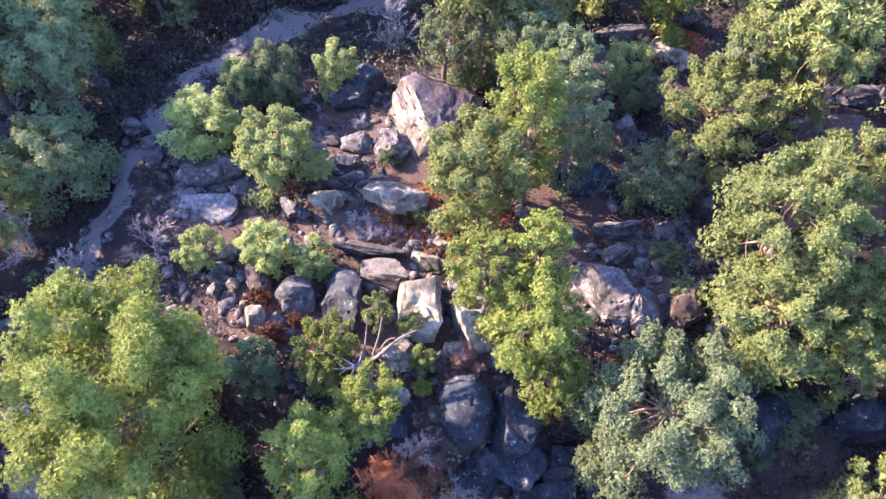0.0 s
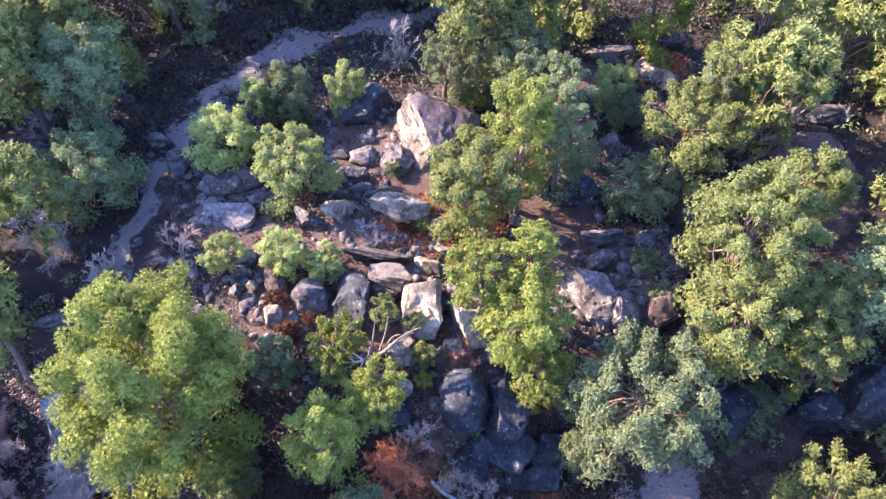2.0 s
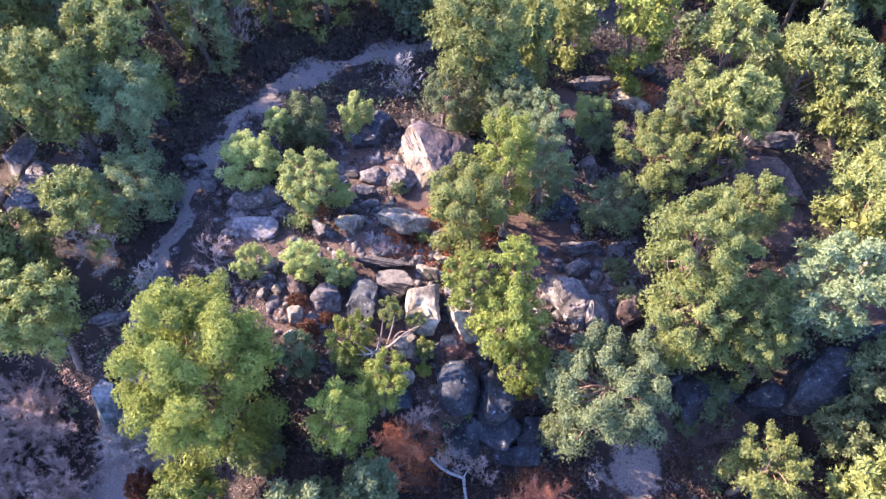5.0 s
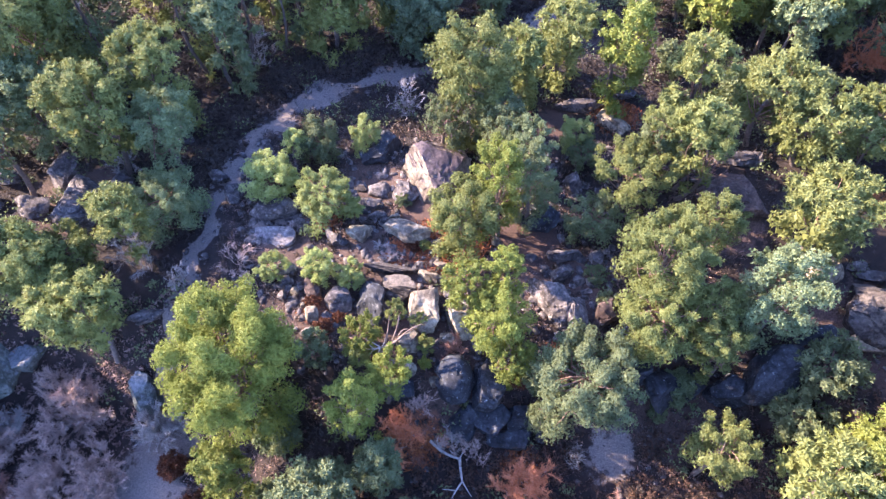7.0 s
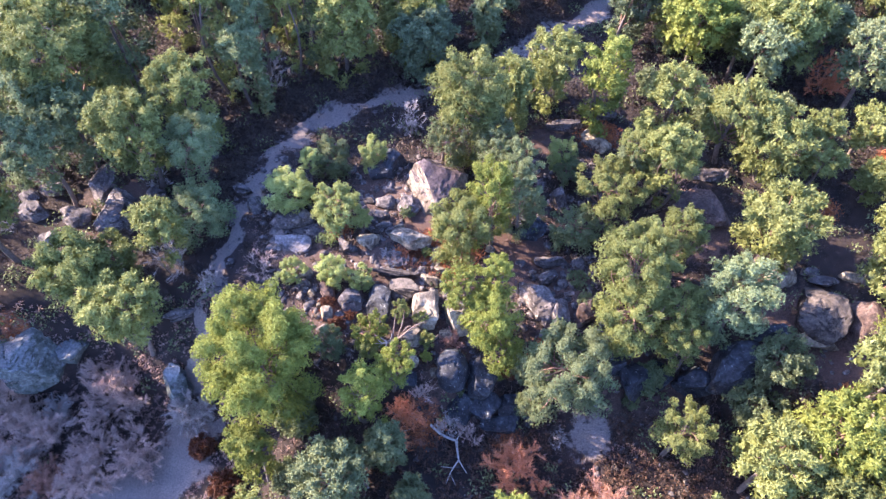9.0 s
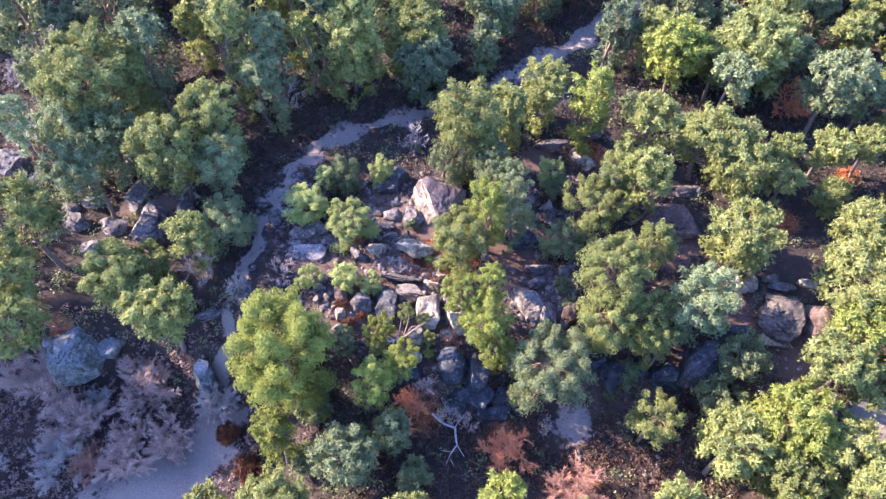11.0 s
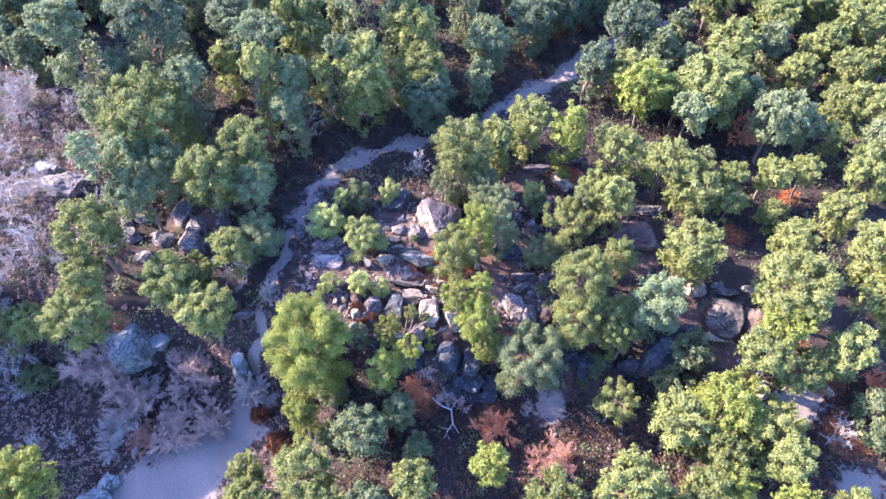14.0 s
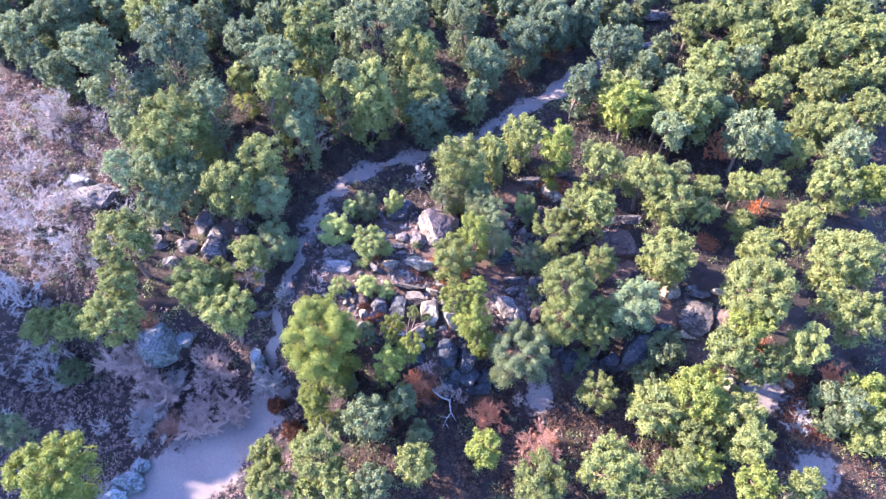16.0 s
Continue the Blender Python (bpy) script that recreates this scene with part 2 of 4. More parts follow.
def sandy(x, y):
    wx = 0.55 * np.sin(1.7 * y + 0.6 * x) + 0.22 * np.sin(4.3 * x - 2.1 * y)
    wy = 0.55 * np.sin(1.5 * x - 0.8 * y + 2.0) + 0.22 * np.sin(3.7 * y + 2.6 * x)
    return np.maximum(on_path(x + wx, y + wy) * 1.05, spots(x, y, SAND) * 0.65)


def mesh_from(name, verts, faces_n, quads=True):
    """A mesh out of arrays: every face has four (or three) corners, in order."""
    me = bpy.data.meshes.new(name)
    k = 4 if quads else 3
    me.vertices.add(len(verts))
    me.vertices.foreach_set("co", np.asarray(verts, np.float32).ravel())
    idx = np.asarray(faces_n, np.int32).ravel()
    me.loops.add(len(idx))
    me.loops.foreach_set("vertex_index", idx)
    me.polygons.add(len(idx) // k)
    me.polygons.foreach_set("loop_start", np.arange(0, len(idx), k, dtype=np.int32))
    me.update(calc_edges=True)
    return me


def link_mesh(name, me, material, parent=None, label="", smooth_faces=False):
    me.materials.append(material)
    if smooth_faces:
        me.polygons.foreach_set("use_smooth", np.ones(len(me.polygons), bool))
    ob = new(name, me)
    if parent:
        ob.parent = parent
    if label:
        ob["label"] = label
    return ob


def make_ground():
    fine_x, fine_y = np.arange(-60, 60.1, 0.55), np.arange(-28, 72.1, 0.55)
    far = np.array([6.0, 18, 45, 110, 260, 600, 1300, 2500])
    xs = np.concatenate([fine_x[0] - far[::-1], fine_x, fine_x[-1] + far])
    ys = np.concatenate([fine_y[0] - far[::-1], fine_y, fine_y[-1] + far])
    gx, gy = np.meshgrid(xs, ys)
    x, y = gx.ravel(), gy.ravel()
    z = np.array([height(a, b) for a, b in zip(x, y)])
    sand = sandy(x, y)
    rough = np.array([noise.fractal((a * 0.5, b * 0.5, 0.0), 0.9, 2.1, 4) for a, b in zip(x, y)])
    z += rough * 0.16 * np.clip(1.0 - sand, 0.15, 1.0) - 0.10 * np.clip(sand * 2, 0, 1)
    nx, ny = len(xs), len(ys)
    i = np.arange(nx * ny).reshape(ny, nx)
    faces = np.stack([i[:-1, :-1], i[:-1, 1:], i[1:, 1:], i[1:, :-1]], -1)
    me = mesh_from("ground", np.stack([x, y, z], 1), faces)
    for name, v in (("sand", sand), ("litter", spots(x, y, LITTER)), ("brown", spots(x, y, BROWN)), ("rock", spots(x, y, ROCKY))):
        at = me.attributes.new(name, "FLOAT", "POINT")
        at.data.foreach_set("value", np.clip(v * 0.55 + 0.45, 0, 1).astype(np.float32))
    return tagged(link_mesh("ground", me, GROUND, smooth_faces=True), "forest floor darkened for shade, with pale sandy path and rusty leaf litter", "ground", kind="structure")


make_ground()


# ---- builders ----
def tube(points, radii, sides=6):
    """Vertices and quads of a tapered bent tube."""
    pts = np.asarray(points, float)
    out, n = [], len(pts)
    for k in range(n):
        d = pts[min(k + 1, n - 1)] - pts[max(k - 1, 0)]
        d /= np.linalg.norm(d) + 1e-9
        u = np.cross(d, (0.3, 0.9, 0.2))
        u /= np.linalg.norm(u) + 1e-9
        v = np.cross(d, u)
        for s in range(sides):
            a = 2 * math.pi * s / sides
            out.append(pts[k] + radii[k] * (math.cos(a) * u + math.sin(a) * v))
    faces = [[k * sides + s, k * sides + (s + 1) % sides, (k + 1) * sides + (s + 1) % sides, (k + 1) * sides + s] for k in range(n - 1) for s in range(sides)]
    return np.array(out), np.array(faces)


def join(parts):
    vs, fs, base = [], [], 0
    for v, f in parts:
        vs.append(v)
        fs.append(f + base)
        base += len(v)
    return np.concatenate(vs), np.concatenate(fs)


def unit(a):
    return a / (np.linalg.norm(a, axis=-1, keepdims=True) + 1e-9)


def leaf_faces(rng, p, u, n, length, broad=0.30):
    """A pointed, slightly twisted leaf spray at each point p, along u, facing n."""
    k = len(p)
    v = unit(np.cross(n, u))
    n = np.cross(u, v)
    ln = length * rng.uniform(0.75, 1.35, (k, 1))
    w = ln * rng.uniform(0.75, 1.2, (k, 1)) * np.where(np.broadcast_to(length, (k, 1)) > 1.5 * np.min(length), 0.33, broad)
    dip = n * ln * rng.uniform(-0.1, 0.2, (k, 1))
    verts = np.stack([p - u * ln * 0.4 + v * w - dip, p - u * ln * 0.25 - v * w, p + u * ln * 0.6 - dip], 1).reshape(-1, 3)
    return verts, np.arange(k * 3).reshape(-1, 3)


def bent(rng, a, b, sag, n=5):
    a, b = np.asarray(a, float), np.asarray(b, float)
    mid = rng.normal(size=3) * sag
    return [a + (b - a) * u + mid * math.sin(math.pi * u) for u in np.linspace(0, 1, n)]


def crown_arrays(rng, R, V, hc, leaf, skirt, cover, count):
    """Boughs of the crown, and the rosettes on them: where each leaf springs, which way it points and faces."""
    K = int(np.clip(16 + R * 15, 16, 84))
    i = np.arange(K) + 0.5
    cz = 1 - 1.5 * i / K
    az = i * 2.39996 + rng.uniform(0, 6)
    sr = np.sqrt(np.clip(1 - cz * cz, 0, 1))
    d = np.stack([sr * np.cos(az), sr * np.sin(az), cz], 1)
    d = unit(d + rng.normal(size=d.shape) * 0.24)
    stretch = np.array([rng.uniform(0.9, 1.12), rng.uniform(0.9, 1.12), 1])
    reach = rng.uniform(0.5, 0.88, (K, 1))
    c = d * np.array([R, R, V]) * stretch * reach
    girth = min(R, 1.35 * V)
    long = girth * rng.uniform(0.15, 0.29, K)
    wide = girth * rng.uniform(0.11, 0.20, K)
    thick = np.where(c[:, 2] < 0, 0.7, 1.0)
    # lower boughs, down towards the ground
    M = int(K * (0.5 if leaf < 0.12 else 0.45) * skirt)
    drop = min(hc - 0.35, 0.5 * V + R * (1.1 + 1.1 * float(np.clip((V / R - 0.56) / 0.5, 0, 1)))) if skirt <= 1 else hc - 0.6
    ang, out = rng.uniform(0, 6.28, M), rng.uniform(0.35, 0.76, M) * R
    low = np.stack([np.cos(ang) * out, np.sin(ang) * out, -rng.uniform(0.3 * min(V, drop), max(drop, 0.35 * V), M)], 1)
    core = 0.46 * min(R, V)
    c = np.concatenate([c, low, [[0, 0, 0]]])
    d = np.concatenate([d, unit(low * np.array([1, 1, 0]) + np.array([0, 0, 0.2 * R])), [[0, 0, 1]]])
    long = np.concatenate([long, R * rng.uniform(0.22, 0.34, M), [core]])
    wide = np.concatenate([wide, R * rng.uniform(0.18, 0.28, M), [core]])
    thick = np.concatenate([thick, np.full(M, 0.5), [0.4]])
    step = 1.9 * leaf
    P, U, N, S = [], [], [], []
    for k in range(len(long)):
        ax = unit(d[k] + np.array([0, 0, 0.25]))
        m = int(4 * math.pi * wide[k] * long[k] * 0.75 * cover * thick[k] / (step * step)) + 4
        # evenly strewn over the bough, a little denser on its outer and upper side
        j = (np.arange(m) + 0.5) / m
        fz, fa = 1 - 2 * j, np.arange(m) * 2.39996 + rng.uniform(0, 6)
        fr = np.sqrt(1 - fz * fz)
        q = np.stack([fr * np.cos(fa), fr * np.sin(fa), fz], 1)
        q = unit(q + rng.normal(size=q.shape) * 0.16 + ax * 0.3 + np.array([0, 0, 0.35]))
        along = q @ ax
        off = q * wide[k] + along[:, None] * ax * (long[k] - wide[k])
        t = c[k] + off * rng.uniform(0.78, 1.14, (m, 1))
        q = unit(q + ax * 0.35 + rng.normal(size=q.shape) * 0.22)
        # a rosette: leaves that fan out round the twig's end, the outer ones flatter
        e1 = unit(np.cross(q, rng.normal(size=q.shape)))
        e2 = np.cross(q, e1)
        turn = np.arange(count) * 2.39996
        splay = np.linspace(0.35, 1.45, count)
        spin = rng.uniform(0, 6.28, (m, 1)) + turn + rng.normal(size=(m, count)) * 0.25
        lift = splay + rng.normal(size=(m, count)) * 0.18
        side = np.cos(spin)[..., None] * e1[:, None] + np.sin(spin)[..., None] * e2[:, None]
        u = np.cos(lift)[..., None] * q[:, None] + np.sin(lift)[..., None] * side
        face = np.sin(lift)[..., None] * q[:, None] - np.cos(lift)[..., None] * side
        p = t[:, None] + u * leaf * 0.55
        # older, broader leaves inside the bough, which keep the light out
        h = m * 2 // 3
        inner = unit(rng.normal(size=(h, 3)))
        P.append(c[k] + (inner * wide[k] + (inner @ ax)[:, None] * ax * (long[k] - wide[k])) * rng.uniform(0.45, 0.75, (h, 1)))
        U.append(unit(np.cross(inner, rng.normal(size=(h, 3)))))
        N.append(inner)
        S.append(np.full(h, 2.6))
        P.append(p.reshape(-1, 3))
        S.append(np.full(m * count, 1.0))
        U.append(u.reshape(-1, 3))
        N.append((face + 0.6 * q[:, None] + rng.normal(size=u.shape) * 0.12).reshape(-1, 3))
    return c, long, np.concatenate(P), np.concatenate(U), np.concatenate(N), np.concatenate(S)


LOOKS = {"lime": "bright yellow-green", "pine": "light green", "olive": "olive green", "grey": "grey-green", "blue": "dark blue-green", "rust": "dark rusty brown", "pale": "pale green", "deep": "shade-dimmed green"}


# length of a leaf spray, by how near the camera passes
SPRAY = {0.085: 0.078, 0.1: 0.088, 0.17: 0.135, 0.21: 0.185, 0.27: 0.25, 0.48: 0.34, 0.9: 0.7, 0.95: 0.7}


def seed_at(x, y):
    return int(abs(x * 1009 + y * 9176) * 10) % 100003


def grow(x, y, hc, R, V, kind, leaf, skirt=1.0):
    """A tree or, where it is low, a shrub: a trunk with limbs and a lobed crown."""
    rng = np.random.default_rng(seed_at(x, y))
    low = hc < 2.3 and R < 2.1
    name = "shrub" if low else "pine_tree" if kind in ("lime", "pine", "olive", "pale") else "evergreen_tree"
    size = "small" if R < 1.5 else "tall" if hc > 5 else "broad"
    place = "on the stony ledge" if height(x, y) > -1.5 and y < 27 else "on the lower sandy flat" if y < 12 else "in the dense wood"
    root = tagged(new(name), f"{size} {LOOKS[kind]} bushy {'shrub' if low else 'tree'} {place}", "shrub" if low else "tree",
                  "shrubs" if low else "woodland trees")
    root.location = (x, y, height(x, y) - 0.05)
    near = leaf < 0.15
    if y > 26 and hc > 4 and x < 20:
        skirt = 1.7  # the close wood is leafy down to the ground
    leaf = SPRAY[leaf]
    needles = kind in ("lime", "pine", "olive", "pale", "rust")
    c, r, P, U, N, S = crown_arrays(rng, R, V, hc, leaf, skirt, 1.25 if R < 1.4 else 1.0, 8 if near else 6)
    mid = np.array([0.0, 0.0, hc])
    foot = np.array([rng.uniform(-0.25, 0.25) * R, rng.uniform(-0.25, 0.25) * R, -0.2])
    w = 0.05 + 0.045 * R
    stem = bent(rng, foot, mid - np.array([0, 0, 0.25 * V]), 0.05 * hc, 7)
    tv, tf = tube(stem, np.linspace(w * 1.25, w * 0.55, 7), 7)
    trunk = link_mesh("trunk", mesh_from("trunk", tv, tf), BARK, root, smooth_faces=True)
    pieces = []
    for k in range(0, len(r) - 1, 2 if near else 5):
        start = stem[int(rng.integers(3, 7))]
        pieces.append(tube(bent(rng, start, mid + c[k] * 1.05, 0.12 * R, 4), np.linspace(w * 0.36, 0.012, 4), 3))
    bv, bf = join(pieces)
    tagged(link_mesh("branchwork", mesh_from("branchwork", bv, bf), LIMB, trunk, "reddish bare limbs", True), kind="stuff")
    lv, lf = leaf_faces(rng, P + mid, U, N, leaf * S[:, None] * (1.2 if needles else 1.0), 0.19 if needles else 0.30)
    link_mesh("crown", mesh_from("crown", lv, lf, False), LEAF[kind], root)
    return root


def bare(x, y, R, h, kind):
    """A leafless birch or shrub: several stems, branches and a haze of twigs."""
    rng = np.random.default_rng(seed_at(x, y))
    look_of = {"grey": "pale grey leafless birch with fine twigs", "pink": "brownish leafless birch shrub with dense twigs", "red": "rusty red-brown leafless shrub with dry twigs", "brown": "dull brown leafless shrub with dry twigs"}
    root = tagged(new("bare_shrub" if kind in ("red", "brown") else "birch"), look_of[kind] + " on the heath", "bush" if kind in ("red", "brown") else "tree", "leafless shrubs")
    root.location = (x, y, height(x, y) - 0.03)
    dense = 2.0 if kind in ("red", "brown") or -32 < x < -16 and y < 12 else 0.85
    stems, tips, ways = [], [], []
    for k in range(int((6 + R * 2.6) * dense ** 0.5)):
        a, up = rng.uniform(0, 6.28), rng.uniform(0.12, 1.0)
        out = R * math.sqrt(1 - up * up) * rng.uniform(0.65, 0.9)
        end = np.array([math.cos(a) * out, math.sin(a) * out, 0.2 * h + 0.65 * h * up * rng.uniform(0.8, 1.1)])
        line = np.array(bent(rng, (rng.normal() * 0.16 * R, rng.normal() * 0.16 * R, -0.1), end, 0.12 * R, 7))
        stems.append(tube(line, np.linspace(0.012 + 0.006 * R, 0.005, 7), 4))
        # side branches off the upper part of the stem, with twigs all along them
        for j in range(int(9 * dense ** 0.5)):
            root_at = line[int(rng.integers(2, 7))]
            way = unit(unit(end) * 0.7 + rng.normal(size=3) * 0.6 + np.array([0, 0, 0.25]))
            reach = R * rng.uniform(0.18, 0.42)
            side = np.array(bent(rng, root_at, root_at + way * reach, 0.08 * reach, 4))
            stems.append(tube(side, np.linspace(0.006 + 0.0022 * R, 0.003, 4), 3))
            n = int((24 + 9 * R) * dense)
            u = rng.uniform(0.15, 1.05, (n, 1)) * 3
            i = np.minimum(u.astype(int), 2)[:, 0]
            tips.append(side[i] + (side[i + 1] - side[i]) * (u - i[:, None]))
            ways.append(np.repeat(way[None], n, 0))
    sv, sf = join(stems)
    branches = tagged(link_mesh("branchwork", mesh_from("branchwork", sv, sf), TWIG["pink" if kind == "red" else kind], root, smooth_faces=True), kind="stuff")
    tips, ways = np.concatenate(tips), np.concatenate(ways)
    k = len(tips)
    d = unit(ways * 0.8 + rng.normal(size=(k, 3)) * 0.55 + np.array([0, 0, 0.15]))
    ln = rng.uniform(0.12, 0.36, (k, 1)) * (0.42 + 0.36 * R)
    side = unit(np.cross(d, rng.normal(size=(k, 3)))) * (0.0055 + 0.0024 * R)
    tv = np.stack([tips - side, tips + side, tips + d * ln], 1).reshape(-1, 3)
    tagged(link_mesh("twig_haze", mesh_from("twig_haze", tv, np.arange(k * 3), False), TWIG[kind], branches), kind="stuff")
    return root


def undergrowth(name, label, category, material, count, seed, inside, leaf, lo, hi, g, area=(-60, 60, -28, 68)):
    """Low leafy growth in one sheet, clump by clump."""
    rng = np.random.default_rng(seed)
    x, y = rng.uniform(area[0], area[1], count), rng.uniform(area[2], area[3], count)
    keep = inside(x, y, rng)
    x, y = x[keep], y[keep]
    z = np.array([height(a, b) for a, b in zip(x, y)])
    size = rng.uniform(lo, hi, len(x))
    c, s = np.repeat(np.stack([x, y, z], 1), g, 0), np.repeat(size, g)[:, None]
    q = unit(rng.normal(size=c.shape) + np.array([0, 0, 0.7]))
    p = c + q * s * rng.uniform(0.5, 1.1, s.shape) * np.array([1, 1, 0.8]) + np.array([0, 0, 0.12])
    u = unit(rng.normal(size=q.shape) * 0.7 + q * 0.6)
    v, f = leaf_faces(rng, p, u, q + rng.normal(size=q.shape) * 0.4, leaf)
    return tagged(link_mesh(name, mesh_from(name, v, f, False), material), label, category, kind="stuff")


TONES = {"pale": "pale weathered sandstone", "grey": "grey sandstone", "dark": "shade-darkened lichen-flecked sandstone", "ledge": "flat sandstone, coloured lit on top and shaded on the sides,", "capped": "pale sandstone, purple-grey on top,", "lichen": "flat lavender-grey lichened sandstone", "blue": "lichened sandstone, tinted blue for shade,", "brown": "rusty brown sandstone"}


def boulder(x, y, sx, sy, sz, turn, roundness, tone, planes=()):
    rng = np.random.default_rng(seed_at(x, y))
    bm = bmesh.new()
    bmesh.ops.create_icosphere(bm, subdivisions=5 if sx > 1.9 else 4 if sx > 0.45 else 3, radius=1.0)
    off = Vector(rng.uniform(-50, 50, 3))
    power = 0.42 + 0.5 * roundness
    lean = rng.uniform(-0.14, 0.14, 2)
    cuts = [(Vector(unit(rng.normal(size=3) + np.array([0, 0, 0.35]))), rng.uniform(0.55, 0.9)) for _ in range(3 if roundness > 0.9 else 5 if planes else 10)]
    cuts += [(Vector(n).normalized(), lim) for n, lim in planes]
    small = min(1.0, sx, sy * 1.3, sz * 1.2)
    hull = []
    for v in bm.verts:
        q = Vector([math.copysign(abs(a) ** power, a) for a in v.co.normalized()])
        for n, lim in cuts:
            over = q.dot(n) - lim
            if over > 0:
                q -= n * over
        hull.append(q)
    full = [max(abs(q[k]) for q in hull) for k in range(3)]
    for v, q in zip(bm.verts, hull):
        d = v.co.normalized()
        q = Vector([q[k] / full[k] for k in range(3)])
        p = Vector((q.x * sx, q.y * sy, q.z * sz))
        bump = noise.fractal(p * 0.9 + off, 0.8, 2.0, 4) * 0.10 - abs(noise.noise(p * 1.6 + off)) * 0.05 + noise.fractal(p * 4.5 + off, 0.7, 2.0, 3) * 0.035
        crack = abs(noise.noise(Vector((p.x * 0.7, p.y * 0.7, p.z * 1.1)) - off))
        p += d * (1.35 * bump - 0.15 * max(0.0, 1 - crack / 0.05)) * small
        # bedding: harder and softer layers
        layer = (p.z * 2.4 + noise.noise(p * 0.8 - off) * 1.1) % 1.0
        wear = 1.0 - 0.075 * (1.0 - roundness) * max(0.0, 1 - abs(layer - 0.5) / 0.16)
        p.x, p.y = p.x * wear, p.y * wear
        p.x += lean[0] * p.z
        p.y += lean[1] * p.z
        v.co = p
    bm.normal_update()
    for e in bm.edges:
        if len(e.link_faces) == 2 and e.calc_face_angle() > 0.55:
            e.smooth = False
    me = bpy.data.meshes.new("boulder")
    bm.to_mesh(me)
    bm.free()
    size = "small" if sx < 0.7 else "large" if sx > 1.6 else ""
    ob = link_mesh("boulder", me, STONE[tone], smooth_faces=True)
    tagged(ob, f"{size} {TONES[tone]} boulder bedded in the sandy ledge".strip(), "boulder", "sandstone boulders")
    ob.matrix_basis = pose(x, y, height(x, y) + 0.4 * sz, 0, 0, turn)
    return ob


def scatter(name, label, category, material, count, seed, inside, tall, wide, blades, spread, area=(-60, 60, -30, 70)):
    """Low growth that nobody could count: tufts of pointed blades all over a region."""
    rng = np.random.default_rng(seed)
    x, y = rng.uniform(area[0], area[1], count), rng.uniform(area[2], area[3], count)
    keep = inside(x, y, rng)
    x, y = x[keep], y[keep]
    z = np.array([height(a, b) for a, b in zip(x, y)])
    size = rng.uniform(0.5, 1.3, len(x))
    base = np.repeat(np.stack([x, y, z], 1), blades, 0)
    s = np.repeat(size, blades)[:, None]
    k = len(base)
    d = unit(rng.normal(size=(k, 3)) * np.array([1, 1, 0.4]) + np.array([0, 0, 0.8]))
    base = base + rng.normal(size=(k, 3)) * np.array([spread, spread, 0.02]) * s
    tip = base + d * tall * s * rng.uniform(0.5, 1.2, (k, 1))
    side = unit(np.cross(d, rng.normal(size=(k, 3)))) * wide * s
    verts = np.stack([base - side, base + side, tip], 1).reshape(-1, 3)
    ob = link_mesh(name, mesh_from(name, verts, np.arange(k * 3), False), material)
    return tagged(ob, label, category, kind="stuff")


def stones(name, label, count, seed, inside, lo, hi, area, material):
    """Loose rubble, too small to count: many little angular stones in one mesh."""
    rng = np.random.default_rng(seed)
    bm = bmesh.new()
    bmesh.ops.create_icosphere(bm, subdivisions=1, radius=1.0)
    base = np.array([v.co[:] for v in bm.verts])
    tri = np.array([[v.index for v in f.verts] for f in bm.faces])
    bm.free()
    x, y = rng.uniform(area[0], area[1], count), rng.uniform(area[2], area[3], count)
    keep = inside(x, y, rng)
    parts = []
    for a, b in zip(x[keep], y[keep]):
        s = lo + (hi - lo) * rng.uniform(0, 1) ** 2
        v = base * rng.uniform(0.7, 1.2, (len(base), 1)) * s * np.array([rng.uniform(0.8, 1.6), rng.uniform(0.7, 1.1), rng.uniform(0.4, 0.8)])
        w = rng.uniform(0, 6.28)
        v = np.stack([v[:, 0] * math.cos(w) - v[:, 1] * math.sin(w), v[:, 0] * math.sin(w) + v[:, 1] * math.cos(w), v[:, 2]], 1)
        parts.append((v + np.array([a, b, height(a, b) + 0.1 * s]), tri))
    v, f = join(parts)
    return tagged(link_mesh(name, mesh_from(name, v, f, False), material), label, "rubble", kind="stuff")


def dead_wood(name, label, category, limbs, material):
    """Bare bleached limbs: each one a tapered, crooked part of its own."""
    ax, ay, az = limbs[0][0]
    rng = np.random.default_rng(seed_at(ax, ay))
    root = tagged(new(name), label, category)
    root.location = (ax, ay, az)
    base = np.array([ax, ay, az])
    for k, (a, b, r0, r1, *own) in enumerate(limbs):
        a, b = np.array(a) - base, np.array(b) - base
        v, f = tube(bent(rng, a, b, 0.07 * np.linalg.norm(b - a), 6), np.linspace(r0, r1, 6), 7)
        link_mesh("trunk" if k == 0 else "branch", mesh_from("limb", v, f), own[0] if own else material, root, smooth_faces=True)
    return root


# ---- things ----
# trees: x, y, height of the crown's middle over the ground, its half width and half height, foliage, leaf length
grow(-10.8, 21.9, 2.2, 1.95, 1.38, 'pale', 0.1)
grow(-7.2, 19.9, 2.8, 2.02, 1.15, 'pale', 0.1)
grow(-5.6, 19.9, 1.2, 0.76, 0.80, 'pale', 0.085)
grow(-8.1, 25.1, 2.0, 1.67, 1.78, 'blue', 0.1)
grow(-9.5, 24.4, 2.6, 0.88, 0.62, 'pale', 0.085)
grow(-5.1, 25.4, 2.0, 1.15, 1.48, 'pale', 0.085)
grow(-7.2, 15.4, 1.6, 1.10, 1.61, 'pale', 0.085)
grow(-5.3, 15.1, 1.3, 0.89, 1.02, 'pale', 0.085)
grow(-9.9, 15.5, 1.2, 1.10, 0.53, 'pale', 0.085)
